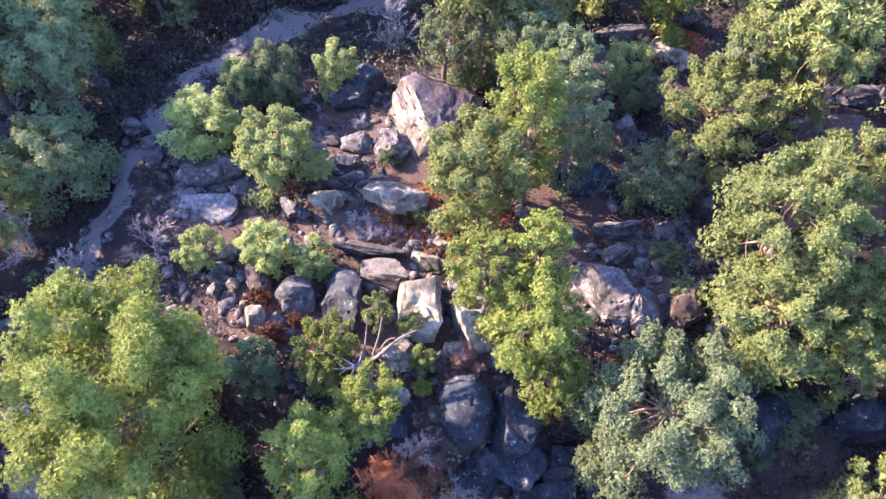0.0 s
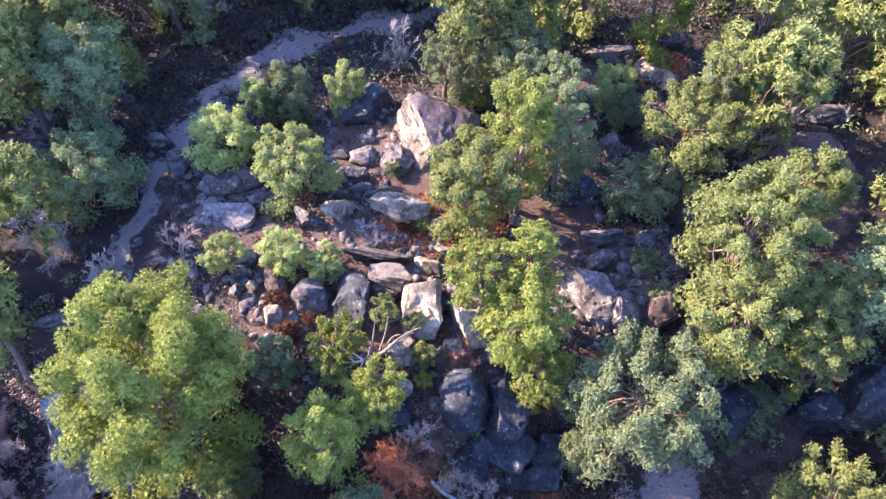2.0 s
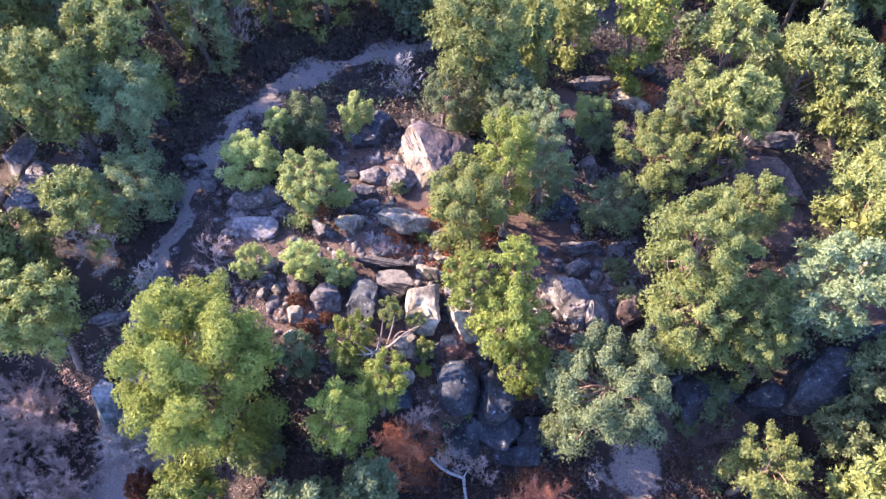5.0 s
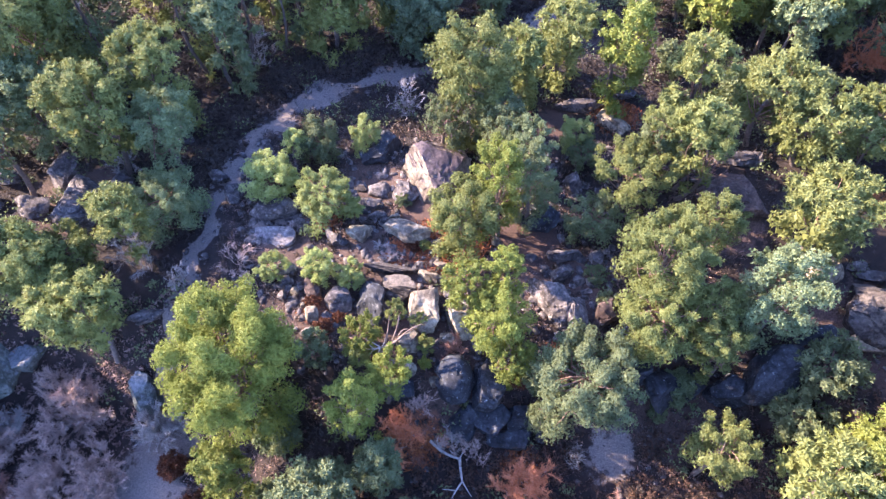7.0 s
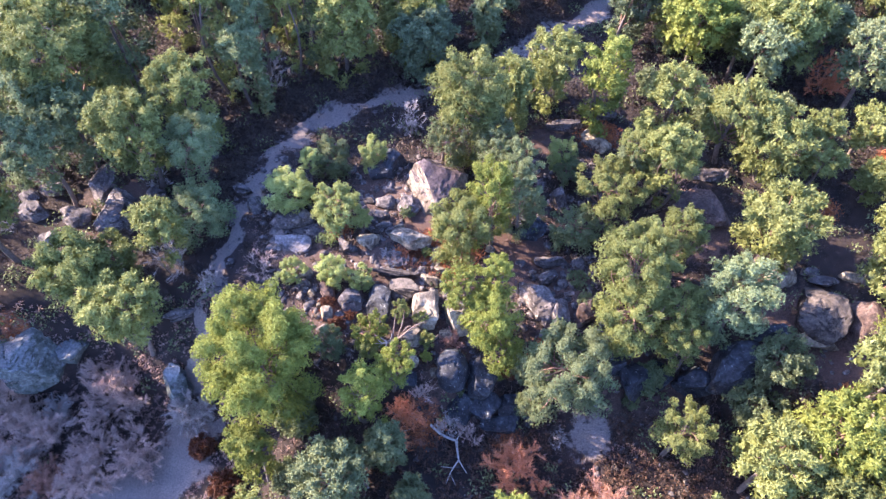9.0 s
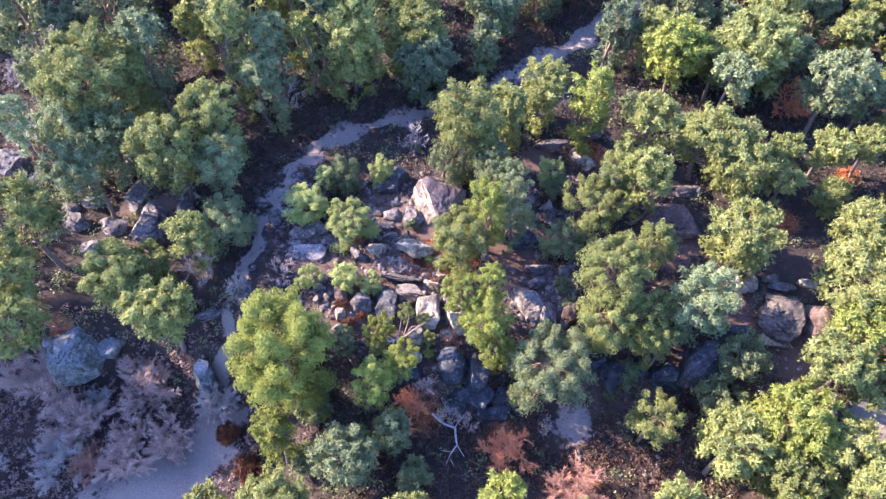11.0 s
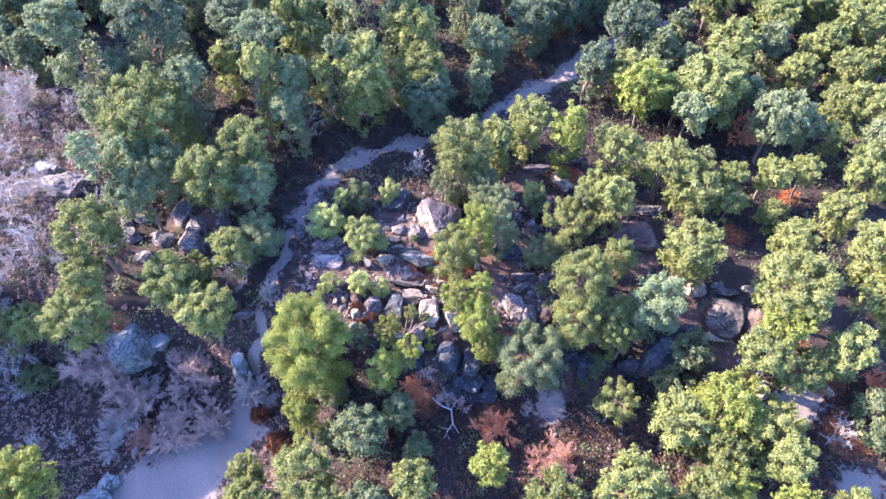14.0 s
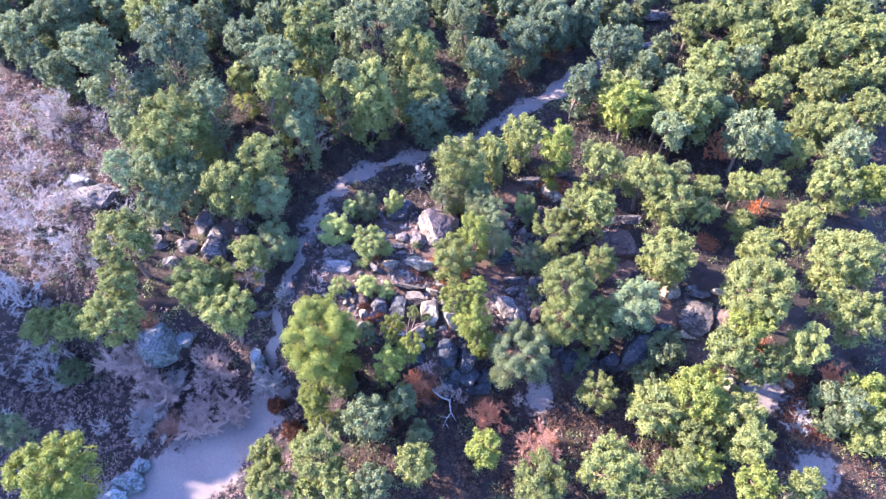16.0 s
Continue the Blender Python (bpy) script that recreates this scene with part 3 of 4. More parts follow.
grow(-6.9, 10.3, 1.6, 1.01, 1.75, 'grey', 0.085)
grow(-4.3, 10.9, 2.4, 1.35, 0.65, 'lime', 0.1)
grow(-4.4, 9.9, 2.0, 0.78, 0.77, 'pine', 0.085)
grow(-2.6, 8.6, 4.2, 1.39, 0.67, 'lime', 0.1)
grow(-4.4, 6.8, 5.4, 1.56, 2.70, 'lime', 0.1)
grow(-2.5, 12.4, 1.9, 0.64, 1.11, 'olive', 0.085, 0)
grow(-1.2, 12.1, 1.6, 0.54, 0.26, 'olive', 0.085, 0)
grow(-0.8, 11.0, 0.9, 0.52, 0.90, 'pine', 0.085)
grow(-0.8, 10.1, 0.7, 0.35, 0.60, 'lime', 0.085)
grow(0.9, 12.9, 1.9, 0.45, 0.39, 'pine', 0.085, 0)
grow(-7.4, 13.6, 0.4, 0.57, 0.27, 'rust', 0.085)
grow(-6.6, 11.9, 0.5, 0.55, 0.89, 'rust', 0.085)
grow(-5.9, 12.7, 0.35, 0.33, 0.16, 'rust', 0.085)
grow(-1.7, 17.8, 0.3, 0.51, 0.24, 'rust', 0.085)
grow(-1.0, 17.8, 0.35, 0.39, 0.19, 'olive', 0.085)
grow(1.0, 17.9, 0.5, 0.72, 0.35, 'olive', 0.085)
grow(1.5, 12.7, 5.4, 1.58, 0.76, 'lime', 0.1)
grow(3.5, 13.4, 5.6, 1.04, 0.77, 'lime', 0.1)
grow(3.1, 11.3, 5.0, 1.89, 1.63, 'lime', 0.1)
grow(3.9, 10.0, 3.8, 1.45, 0.70, 'lime', 0.1)
grow(3.7, 9.5, 1.0, 0.64, 0.72, 'lime', 0.085)
grow(4.7, 9.8, 0.7, 0.87, 0.42, 'rust', 0.085)
grow(-10.7, 8.6, 7.5, 3.70, 4.33, 'lime', 0.1)
grow(-11.3, 4.1, 6.8, 1.59, 2.30, 'lime', 0.17)
grow(7.8, 8.4, 4.6, 3.15, 1.73, 'blue', 0.1)
grow(5.9, 7.5, 2.4, 1.17, 1.51, 'blue', 0.085)
grow(1.4, 17.4, 4.4, 2.17, 2.17, 'pine', 0.1)
grow(3.2, 19.0, 6.2, 1.81, 2.48, 'lime', 0.1)
grow(5.0, 19.7, 4.6, 1.59, 2.54, 'blue', 0.1)
grow(1.8, 26.8, 7.1, 2.83, 2.83, 'pine', 0.17)
grow(5.4, 30.3, 5.6, 1.40, 1.70, 'pale', 0.17)
grow(3.4, 25.5, 4.2, 1.77, 1.77, 'blue', 0.17)
grow(11.4, 20.8, 4.2, 2.70, 1.48, 'pine', 0.1, 0.15)
grow(9.2, 18.9, 2.2, 1.79, 0.98, 'blue', 0.1)
grow(12.0, 14.0, 6.2, 2.74, 1.51, 'olive', 0.1)
grow(11.9, 11.6, 4.0, 2.56, 1.41, 'olive', 0.1)
grow(15.2, 10.5, 5.8, 1.39, 1.50, 'olive', 0.1)
grow(18.3, 12.8, 5.4, 2.56, 3.06, 'grey', 0.17)
grow(15.4, 16.7, 5.2, 1.57, 1.57, 'olive', 0.1)
grow(14.9, 12.0, 6.0, 1.40, 1.72, 'olive', 0.1)
grow(5.3, 22.2, 5.0, 1.51, 1.04, 'grey', 0.1)
grow(6.2, 20.0, 2.6, 1.08, 1.73, 'blue', 0.085)
grow(3.9, 23.3, 5.0, 1.65, 0.91, 'blue', 0.1)
grow(0.4, 25.3, 4.2, 1.64, 0.90, 'blue', 0.1)
grow(8.8, 25.6, 2.6, 1.25, 0.69, 'pale', 0.085)
grow(9.2, 24.5, 1.8, 1.20, 0.66, 'grey', 0.085)
grow(13.4, 23.4, 5.0, 1.56, 0.86, 'blue', 0.1)
grow(13.4, 23.2, 6.0, 1.39, 0.77, 'pine', 0.1)
grow(15.5, 21.8, 6.6, 1.67, 1.67, 'olive', 0.1)
grow(4.5, 9.7, 1.0, 0.58, 0.58, 'lime', 0.085)
grow(12.8, 8.4, 0.8, 0.69, 0.38, 'blue', 0.085)
grow(9.7, 13.6, 0.9, 0.79, 0.43, 'blue', 0.085)
grow(9.2, 15.5, 0.8, 0.70, 0.38, 'blue', 0.085)
grow(-2.4, 20.9, 0.5, 0.52, 0.52, 'blue', 0.085)
grow(-16.5, 6.1, 0.7, 0.96, 0.53, 'rust', 0.21)
grow(-14.3, 3.3, 0.7, 1.22, 0.67, 'rust', 0.21)
grow(-9.2, 7.0, 2.4, 1.45, 1.47, 'blue', 0.21)
grow(-3.7, 4.7, 2.2, 1.23, 1.19, 'blue', 0.21)
grow(-5.9, 4.1, 2.5, 1.32, 1.19, 'blue', 0.21)
grow(-1.6, 1.8, 2.2, 1.28, 1.08, 'blue', 0.21)
grow(-9.5, 3.3, 2.0, 1.16, 1.21, 'blue', 0.21)
grow(5.8, 9.4, 1.2, 0.99, 0.81, 'blue', 0.21)
grow(13.8, 9.6, 1.4, 1.15, 0.99, 'grey', 0.21)
grow(-6.1, 2.1, 6.4, 2.30, 1.27, 'blue', 0.21)
grow(-3.0, 4.2, 5.0, 1.29, 1.47, 'blue', 0.21)
grow(-1.7, -1.7, 5.6, 1.75, 1.37, 'pine', 0.21)
grow(-10.3, -1.2, 7.2, 2.58, 1.42, 'pine', 0.21)
grow(-15.4, -0.4, 6.5, 1.54, 1.01, 'pine', 0.21)
grow(-14.7, -3.4, 7.3, 2.22, 1.22, 'pine', 0.21)
grow(-5.2, -3.3, 5.5, 1.69, 0.93, 'blue', 0.21)
grow(-8.1, -4.2, 6.0, 1.92, 1.06, 'pine', 0.21)
grow(4.4, -0.2, 5.4, 1.63, 1.96, 'lime', 0.21)
grow(9.1, -3.3, 6.8, 2.66, 1.46, 'olive', 0.21)
grow(15.2, -1.7, 6.6, 2.52, 2.06, 'olive', 0.21)
grow(17.2, -3.5, 6.1, 2.14, 1.17, 'olive', 0.21)
grow(21.0, -1.9, 5.7, 1.93, 1.93, 'olive', 0.21)
grow(19.3, 3.2, 6.6, 2.49, 1.42, 'pine', 0.21)
grow(23.3, 4.4, 6.2, 2.99, 1.64, 'lime', 0.21)
grow(22.5, 0.9, 5.5, 2.21, 1.21, 'olive', 0.21)
grow(26.6, 2.6, 4.2, 2.72, 1.50, 'pine', 0.21)
grow(26.8, -0.1, 5.6, 1.74, 1.74, 'olive', 0.21)
grow(22.8, -1.4, 5.0, 1.94, 1.07, 'lime', 0.21)
grow(14.9, 5.3, 5.4, 1.97, 1.08, 'pine', 0.1)
grow(21.6, 9.7, 2.0, 1.92, 1.06, 'blue', 0.21)
grow(20.5, 8.1, 1.8, 2.18, 1.20, 'blue', 0.21)
grow(26.1, 7.9, 6.1, 2.23, 1.23, 'olive', 0.21)
grow(28.8, 6.9, 5.1, 2.25, 1.24, 'olive', 0.21)
grow(32.7, 8.2, 5.2, 1.96, 2.89, 'pine', 0.21)
grow(28.8, 12.6, 7.6, 3.26, 1.80, 'pine', 0.21)
grow(29.2, 15.7, 4.4, 1.88, 1.03, 'pine', 0.21)
grow(28.0, 10.1, 6.3, 2.25, 1.24, 'lime', 0.21)
grow(31.5, 19.1, 4.8, 2.21, 1.21, 'pine', 0.21)
grow(38.4, 17.3, 6.3, 3.32, 1.83, 'pine', 0.21)
grow(38.2, 11.1, 6.6, 2.53, 1.44, 'olive', 0.21)
grow(36.4, 12.8, 5.7, 1.81, 1.00, 'olive', 0.21)
grow(36.4, 22.6, 4.7, 2.15, 1.18, 'pine', 0.21)
grow(40.3, 26.9, 6.0, 2.74, 1.51, 'olive', 0.21)
grow(44.3, 26.8, 5.0, 2.03, 2.03, 'lime', 0.21)
grow(21.9, 17.7, 5.4, 2.83, 1.56, 'pine', 0.21)
grow(15.2, 22.2, 6.6, 1.77, 1.96, 'pine', 0.21)
grow(13.9, 24.7, 4.7, 1.27, 1.81, 'olive', 0.21)
grow(21.1, 26.6, 6.1, 2.88, 1.58, 'pine', 0.21)
grow(23.2, 24.4, 5.3, 2.55, 1.40, 'olive', 0.21)
grow(26.7, 23.8, 3.9, 1.50, 0.82, 'pine', 0.21)
grow(27.5, 26.6, 4.3, 1.47, 1.47, 'olive', 0.21)
grow(31.4, 27.0, 4.8, 1.76, 0.97, 'pine', 0.21)
grow(34.6, 27.5, 4.8, 1.71, 0.94, 'olive', 0.21)
grow(16.6, 28.3, 6.8, 2.21, 1.21, 'pine', 0.21)
grow(8.5, 32.9, 6.4, 2.31, 1.27, 'pine', 0.21)
grow(12.1, 30.8, 6.5, 1.96, 3.05, 'lime', 0.21)
grow(-11.2, -3.9, 5.8, 1.48, 0.81, 'pine', 0.21)
grow(26.3, -3.7, 5.8, 1.92, 1.06, 'lime', 0.21)
grow(30.6, -3.4, 5.2, 1.45, 1.45, 'olive', 0.21)
grow(37.9, 4.6, 4.0, 2.00, 2.79, 'lime', 0.21)
grow(38.4, 1.9, 3.2, 2.23, 3.03, 'olive', 0.21)
grow(35.6, 3.7, 3.5, 2.26, 3.62, 'blue', 0.21)
grow(-32.9, -3.0, 9.4, 3.63, 2.00, 'lime', 0.21)
grow(-39.3, 1.0, 6.6, 1.55, 1.55, 'blue', 0.21)
grow(-38.1, 9.1, 1.6, 1.67, 0.92, 'blue', 0.21)
grow(-27.9, 30.1, 10.7, 4.33, 2.38, 'olive', 0.21)
grow(-29.5, 26.5, 7.8, 2.30, 2.30, 'grey', 0.21)
grow(-26.2, 25.9, 6.7, 2.32, 2.32, 'grey', 0.21)
grow(-27.8, 22.2, 7.6, 2.50, 1.37, 'grey', 0.21)
grow(-18.6, 27.9, 8.6, 2.42, 1.44, 'pine', 0.21)
grow(-21.3, 23.8, 7.7, 2.52, 1.97, 'pine', 0.21)
grow(-17.5, 24.1, 5.3, 2.24, 1.50, 'grey', 0.1)
grow(-26.8, 33.7, 8.7, 2.13, 1.17, 'pine', 0.21)
grow(-30.6, 17.8, 7.3, 3.01, 1.66, 'pine', 0.21)
grow(-18.6, 17.5, 5.2, 1.81, 1.38, 'pine', 0.21)
grow(-17.1, 19.9, 3.3, 2.52, 1.40, 'grey', 0.1)
grow(-23.7, 14.7, 5.2, 2.54, 1.87, 'olive', 0.17)
grow(-21.9, 16.0, 4.0, 1.92, 1.05, 'olive', 0.17)
grow(-20.2, 12.1, 7.0, 2.47, 1.71, 'pine', 0.21)
grow(-30.3, 13.9, 5.9, 1.91, 1.05, 'pine', 0.21)
grow(-30.8, 11.3, 7.5, 2.78, 1.53, 'olive', 0.21)
grow(-35.2, 11.1, 6.7, 1.91, 1.05, 'olive', 0.21)
grow(-38.7, 11.1, 7.2, 2.21, 1.21, 'olive', 0.21)
grow(-34.5, 33.0, 6.9, 1.53, 2.45, 'blue', 0.21)
grow(-31.2, 23.8, 10.2, 1.35, 2.17, 'grey', 0.21)
grow(-8.2, 37.4, 7.9, 2.86, 4.58, 'pine', 0.27)
grow(-2.7, 40.6, 6.3, 3.56, 1.96, 'pine', 0.27)
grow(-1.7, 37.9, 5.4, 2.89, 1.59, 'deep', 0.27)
grow(-3.5, 44.5, 9.2, 2.46, 1.67, 'pine', 0.27)
grow(4.7, 45.9, 5.7, 2.63, 1.81, 'blue', 0.27)
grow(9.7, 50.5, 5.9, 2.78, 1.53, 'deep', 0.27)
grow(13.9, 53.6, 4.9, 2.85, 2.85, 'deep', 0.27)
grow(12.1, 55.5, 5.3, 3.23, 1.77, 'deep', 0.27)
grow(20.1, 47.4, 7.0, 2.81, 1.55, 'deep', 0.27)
grow(-15.2, 44.0, 13.4, 3.12, 1.72, 'olive', 0.27)
grow(-14.3, 41.6, 11.1, 2.19, 1.21, 'olive', 0.27)
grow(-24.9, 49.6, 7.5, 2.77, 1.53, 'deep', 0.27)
grow(-18.8, 39.9, 12.9, 2.76, 1.52, 'grey', 0.27)
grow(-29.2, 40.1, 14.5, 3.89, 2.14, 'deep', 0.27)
grow(-37.0, 52.4, 7.6, 2.79, 1.53, 'olive', 0.27)
grow(-30.1, 54.1, 6.7, 2.14, 2.14, 'blue', 0.27)
grow(-37.7, 38.7, 13.3, 2.98, 1.64, 'blue', 0.27)
grow(-52.1, 48.8, 7.5, 2.74, 1.51, 'blue', 0.27)
grow(-48.8, 51.9, 7.5, 2.79, 1.53, 'blue', 0.27)
grow(-24.3, 42.7, 6.1, 1.54, 1.98, 'pine', 0.27)
grow(-18.3, 35.7, 11.5, 1.56, 2.50, 'pine', 0.27)
grow(-24.6, 33.4, 11.9, 1.81, 1.60, 'grey', 0.27)
grow(-32.2, 37.0, 9.8, 1.90, 1.04, 'deep', 0.27)
grow(-15.1, 36.8, 9.6, 1.72, 0.95, 'grey', 0.27)
grow(-12.4, 37.3, 8.8, 1.05, 1.05, 'pine', 0.27)
grow(-15.6, 33.5, 7.9, 1.95, 1.07, 'grey', 0.27)
grow(-10.7, 37.8, 10.9, 1.21, 1.21, 'blue', 0.27)
grow(15.8, 41.4, 6.0, 1.96, 2.96, 'deep', 0.27)
grow(19.3, 41.1, 6.0, 1.94, 1.07, 'pine', 0.27)
grow(20.2, 37.4, 7.2, 2.81, 1.55, 'lime', 0.27)
grow(24.1, 37.3, 6.4, 2.20, 1.21, 'olive', 0.27)
grow(27.0, 36.9, 7.9, 3.38, 1.86, 'olive', 0.27)
grow(24.8, 34.3, 6.5, 2.14, 1.18, 'grey', 0.27)
grow(31.0, 44.5, 7.2, 2.96, 1.63, 'olive', 0.27)
grow(29.7, 41.3, 6.4, 2.27, 1.25, 'olive', 0.27)
grow(37.0, 50.1, 6.9, 2.74, 1.51, 'olive', 0.27)
grow(35.4, 53.5, 7.4, 3.13, 1.72, 'olive', 0.27)
grow(30.6, 53.0, 6.5, 2.44, 1.34, 'olive', 0.27)
grow(35.6, 45.7, 6.0, 2.01, 2.01, 'blue', 0.27)
grow(36.7, 41.3, 5.6, 1.63, 1.63, 'pine', 0.27)
grow(32.9, 33.0, 7.2, 2.69, 1.48, 'blue', 0.27)
grow(35.8, 32.5, 6.2, 1.82, 1.00, 'blue', 0.27)
grow(40.3, 45.5, 5.6, 1.68, 0.92, 'pine', 0.27)
grow(37.9, 41.4, 5.9, 1.82, 1.00, 'pine', 0.27)
grow(42.3, 52.8, 7.3, 3.12, 1.72, 'olive', 0.27)
grow(42.9, 41.6, 6.4, 2.27, 1.25, 'pine', 0.27)
grow(46.0, 48.8, 7.2, 3.04, 1.67, 'olive', 0.27)
grow(40.1, 36.0, 6.4, 2.18, 1.20, 'olive', 0.27)
grow(42.2, 35.3, 6.8, 2.47, 1.36, 'pine', 0.27)
grow(42.9, 31.2, 6.5, 2.10, 3.03, 'blue', 0.27)
grow(38.6, 31.8, 5.5, 1.27, 1.27, 'pine', 0.27)
grow(47.1, 37.4, 6.8, 2.50, 1.37, 'olive', 0.27)
grow(51.7, 50.8, 6.5, 2.41, 2.41, 'olive', 0.27)
grow(49.9, 44.9, 6.4, 2.32, 1.28, 'pine', 0.27)
grow(31.3, 37.9, 5.6, 1.59, 1.59, 'blue', 0.27)
grow(42.4, 46.6, 6.0, 2.01, 1.11, 'olive', 0.27)
grow(49.6, 54.2, 6.9, 2.80, 1.54, 'olive', 0.27)
grow(5.2, 30.4, 5.8, 1.50, 1.70, 'pine', 0.27)
grow(-5.8, 47.3, 12.1, 2.25, 1.24, 'blue', 0.27)
grow(2.0, 50.9, 8.7, 2.37, 1.30, 'blue', 0.27)
grow(-9.7, 47.1, 12.1, 2.26, 1.24, 'blue', 0.27)
# leafless birches and shrubs: x, y, half width, height, bark
bare(-2.4, 6.5, 1.71, 2.6, 'red')
bare(-3.7, 17.5, 0.62, 0.6, 'grey')
bare(-2.9, 17.1, 0.7, 0.6, 'pink')
bare(-3.3, 16.7, 0.5, 0.5, 'grey')
bare(-0.9, 8.2, 1.16, 2.2, 'pink')
bare(0.8, 6.6, 1.08, 2.0, 'grey')
bare(0.8, 11.1, 0.97, 1.2, 'brown')
bare(-12.2, 16.1, 1.24, 2.2, 'pink')
bare(5.0, 3.8, 2.07, 2.4, 'red')
bare(0.4, 6.9, 1.18, 1.8, 'pink')
bare(2.2, 5.8, 1.10, 1.8, 'pink')
bare(7.4, 5.9, 0.96, 1.8, 'grey')
bare(-23.4, 9.7, 3.06, 3.4, 'pink')
bare(-17.4, 8.3, 2.05, 3.0, 'grey')
bare(-21.1, 5.6, 2.15, 2.4, 'pink')
bare(-23.5, 3.4, 2.40, 2.6, 'pink')
bare(-28.1, 6.6, 2.88, 3.0, 'pink')
bare(-24.0, 5.9, 1.81, 2.4, 'pink')
bare(-28.7, 3.9, 2.34, 2.4, 'grey')
bare(-26.4, 3.6, 1.88, 2.2, 'brown')
bare(-29.8, 8.2, 1.95, 2.6, 'pink')
bare(-39.1, 43.2, 3.06, 4.4, 'grey')
bare(-46.1, 39.8, 4.22, 4.4, 'grey')
bare(-47.2, 30.3, 3.28, 4.4, 'grey')
bare(-39.3, 26.0, 2.87, 4.4, 'grey')
bare(-37.1, 31.1, 1.97, 3.9, 'grey')
bare(-42.3, 22.5, 3.73, 4.4, 'grey')
bare(-37.2, 18.9, 3.05, 4.4, 'grey')
bare(-41.9, 14.1, 3.25, 4.4, 'grey')
bare(-41.1, 10.7, 3.60, 4.4, 'grey')
bare(-31.3, 9.5, 3.60, 4.4, 'pink')
bare(-15.1, 36.4, 2.39, 4.4, 'grey')
bare(-15.7, 15.1, 1.07, 2.1, 'grey')
bare(-18.5, 16.8, 1.82, 3.6, 'grey')
bare(-2.7, 30.4, 1.63, 3.3, 'grey')
bare(-21.4, 24.7, 1.60, 3.2, 'grey')
bare(9.9, 1.1, 2.24, 4.4, 'brown')
bare(36.8, 6.8, 1.66, 3.3, 'red')
bare(33.1, 3.3, 1.69, 3.4, 'grey')
bare(31.5, 35.3, 2.02, 4.0, 'red')
# boulders: x, y, half sizes, turn, roundness, tone
boulder(-29.05, 11.10, 2.45, 2.25, 2.30, -12, 0.45, 'blue', planes=(((-0.25, 0.1, 0.95), 0.62), ((0.45, 0.1, 0.85), 0.66), ((-0.55, -0.8, 0.15), 0.75), ((0.65, -0.75, 0.15), 0.75)))
boulder(-0.74, 15.66, 0.90, 0.37, 0.55, -29, 0.25, 'pale')
boulder(-0.80, 23.02, 2.60, 2.50, 2.30, 0, 0.45, 'capped', planes=(((-0.8, -0.42, 0.42), 0.36), ((0.3, -0.22, 0.93), 0.5), ((0.4, 0.6, 0.7), 0.62), ((-0.2, -0.95, 0.2), 0.8), ((0.85, -0.4, 0.3), 0.75)))
boulder(-2.21, 21.65, 1.02, 0.73, 0.80, 0, 0.7, 'grey')
boulder(-4.34, 24.99, 1.87, 1.06, 1.00, 52, 0.5, 'dark')
boulder(-4.18, 22.08, 0.81, 0.47, 0.50, -5, 0.5, 'grey')
boulder(-4.52, 20.95, 0.85, 0.30, 0.45, -12, 0.3, 'grey')
boulder(-4.04, 20.18, 0.67, 0.27, 0.41, 8, 0.3, 'grey')
boulder(-3.58, 19.62, 0.42, 0.24, 0.36, 0, 0.5, 'grey')
boulder(-3.01, 19.91, 0.39, 0.25, 0.38, 0, 0.4, 'pale')
boulder(-2.27, 18.90, 1.65, 0.84, 0.80, -15, 0.6, 'pale')
boulder(-4.48, 19.01, 0.25, 0.24, 0.35, 0, 0.5, 'pale')
boulder(-5.10, 18.48, 0.85, 0.67, 0.55, -43, 0.4, 'pale')
boulder(-6.54, 18.14, 0.86, 0.41, 0.60, -56, 0.4, 'grey')
boulder(-10.88, 20.53, 1.70, 0.94, 0.95, -2, 0.8, 'grey')
boulder(-10.50, 18.50, 1.43, 0.83, 0.30, -9, 0.5, 'lichen')
boulder(-9.01, 19.52, 0.79, 0.46, 0.40, -17, 0.5, 'grey')
boulder(-9.58, 15.60, 1.01, 0.37, 0.45, 42, 0.25, 'pale')
boulder(-9.15, 14.96, 0.43, 0.32, 0.48, 13, 0.3, 'grey')
boulder(-9.29, 14.02, 0.32, 0.28, 0.42, -90, 0.4, 'grey')
boulder(-8.56, 14.26, 0.28, 0.23, 0.35, 0, 0.4, 'pale')
boulder(-7.57, 14.48, 0.71, 0.54, 0.70, -90, 0.4, 'brown')
boulder(-7.39, 12.63, 0.56, 0.45, 0.68, -90, 0.75, 'pale')
boulder(-7.95, 13.29, 0.17, 0.17, 0.26, 0, 0.6, 'pale')
boulder(-5.99, 13.69, 0.88, 0.70, 1.05, -5, 0.5, 'grey')
boulder(-6.53, 12.78, 0.35, 0.31, 0.46, 0, 0.5, 'grey')
boulder(-3.14, 15.94, 1.72, 0.31, 0.70, -7, 0.2, 'ledge')
boulder(1.13, 12.79, 1.30, 0.94, 1.70, -86, 0.5, 'pale', planes=(((-0.6, 0.1, 0.8), 0.6), ((0.2, -0.95, 0.2), 0.7), ((0.8, 0.2, 0.5), 0.75)))
boulder(-4.03, 13.58, 1.41, 0.83, 1.50, -87, 0.45, 'dark')
boulder(-2.53, 14.31, 1.27, 0.70, 1.15, -11, 0.3, 'ledge')
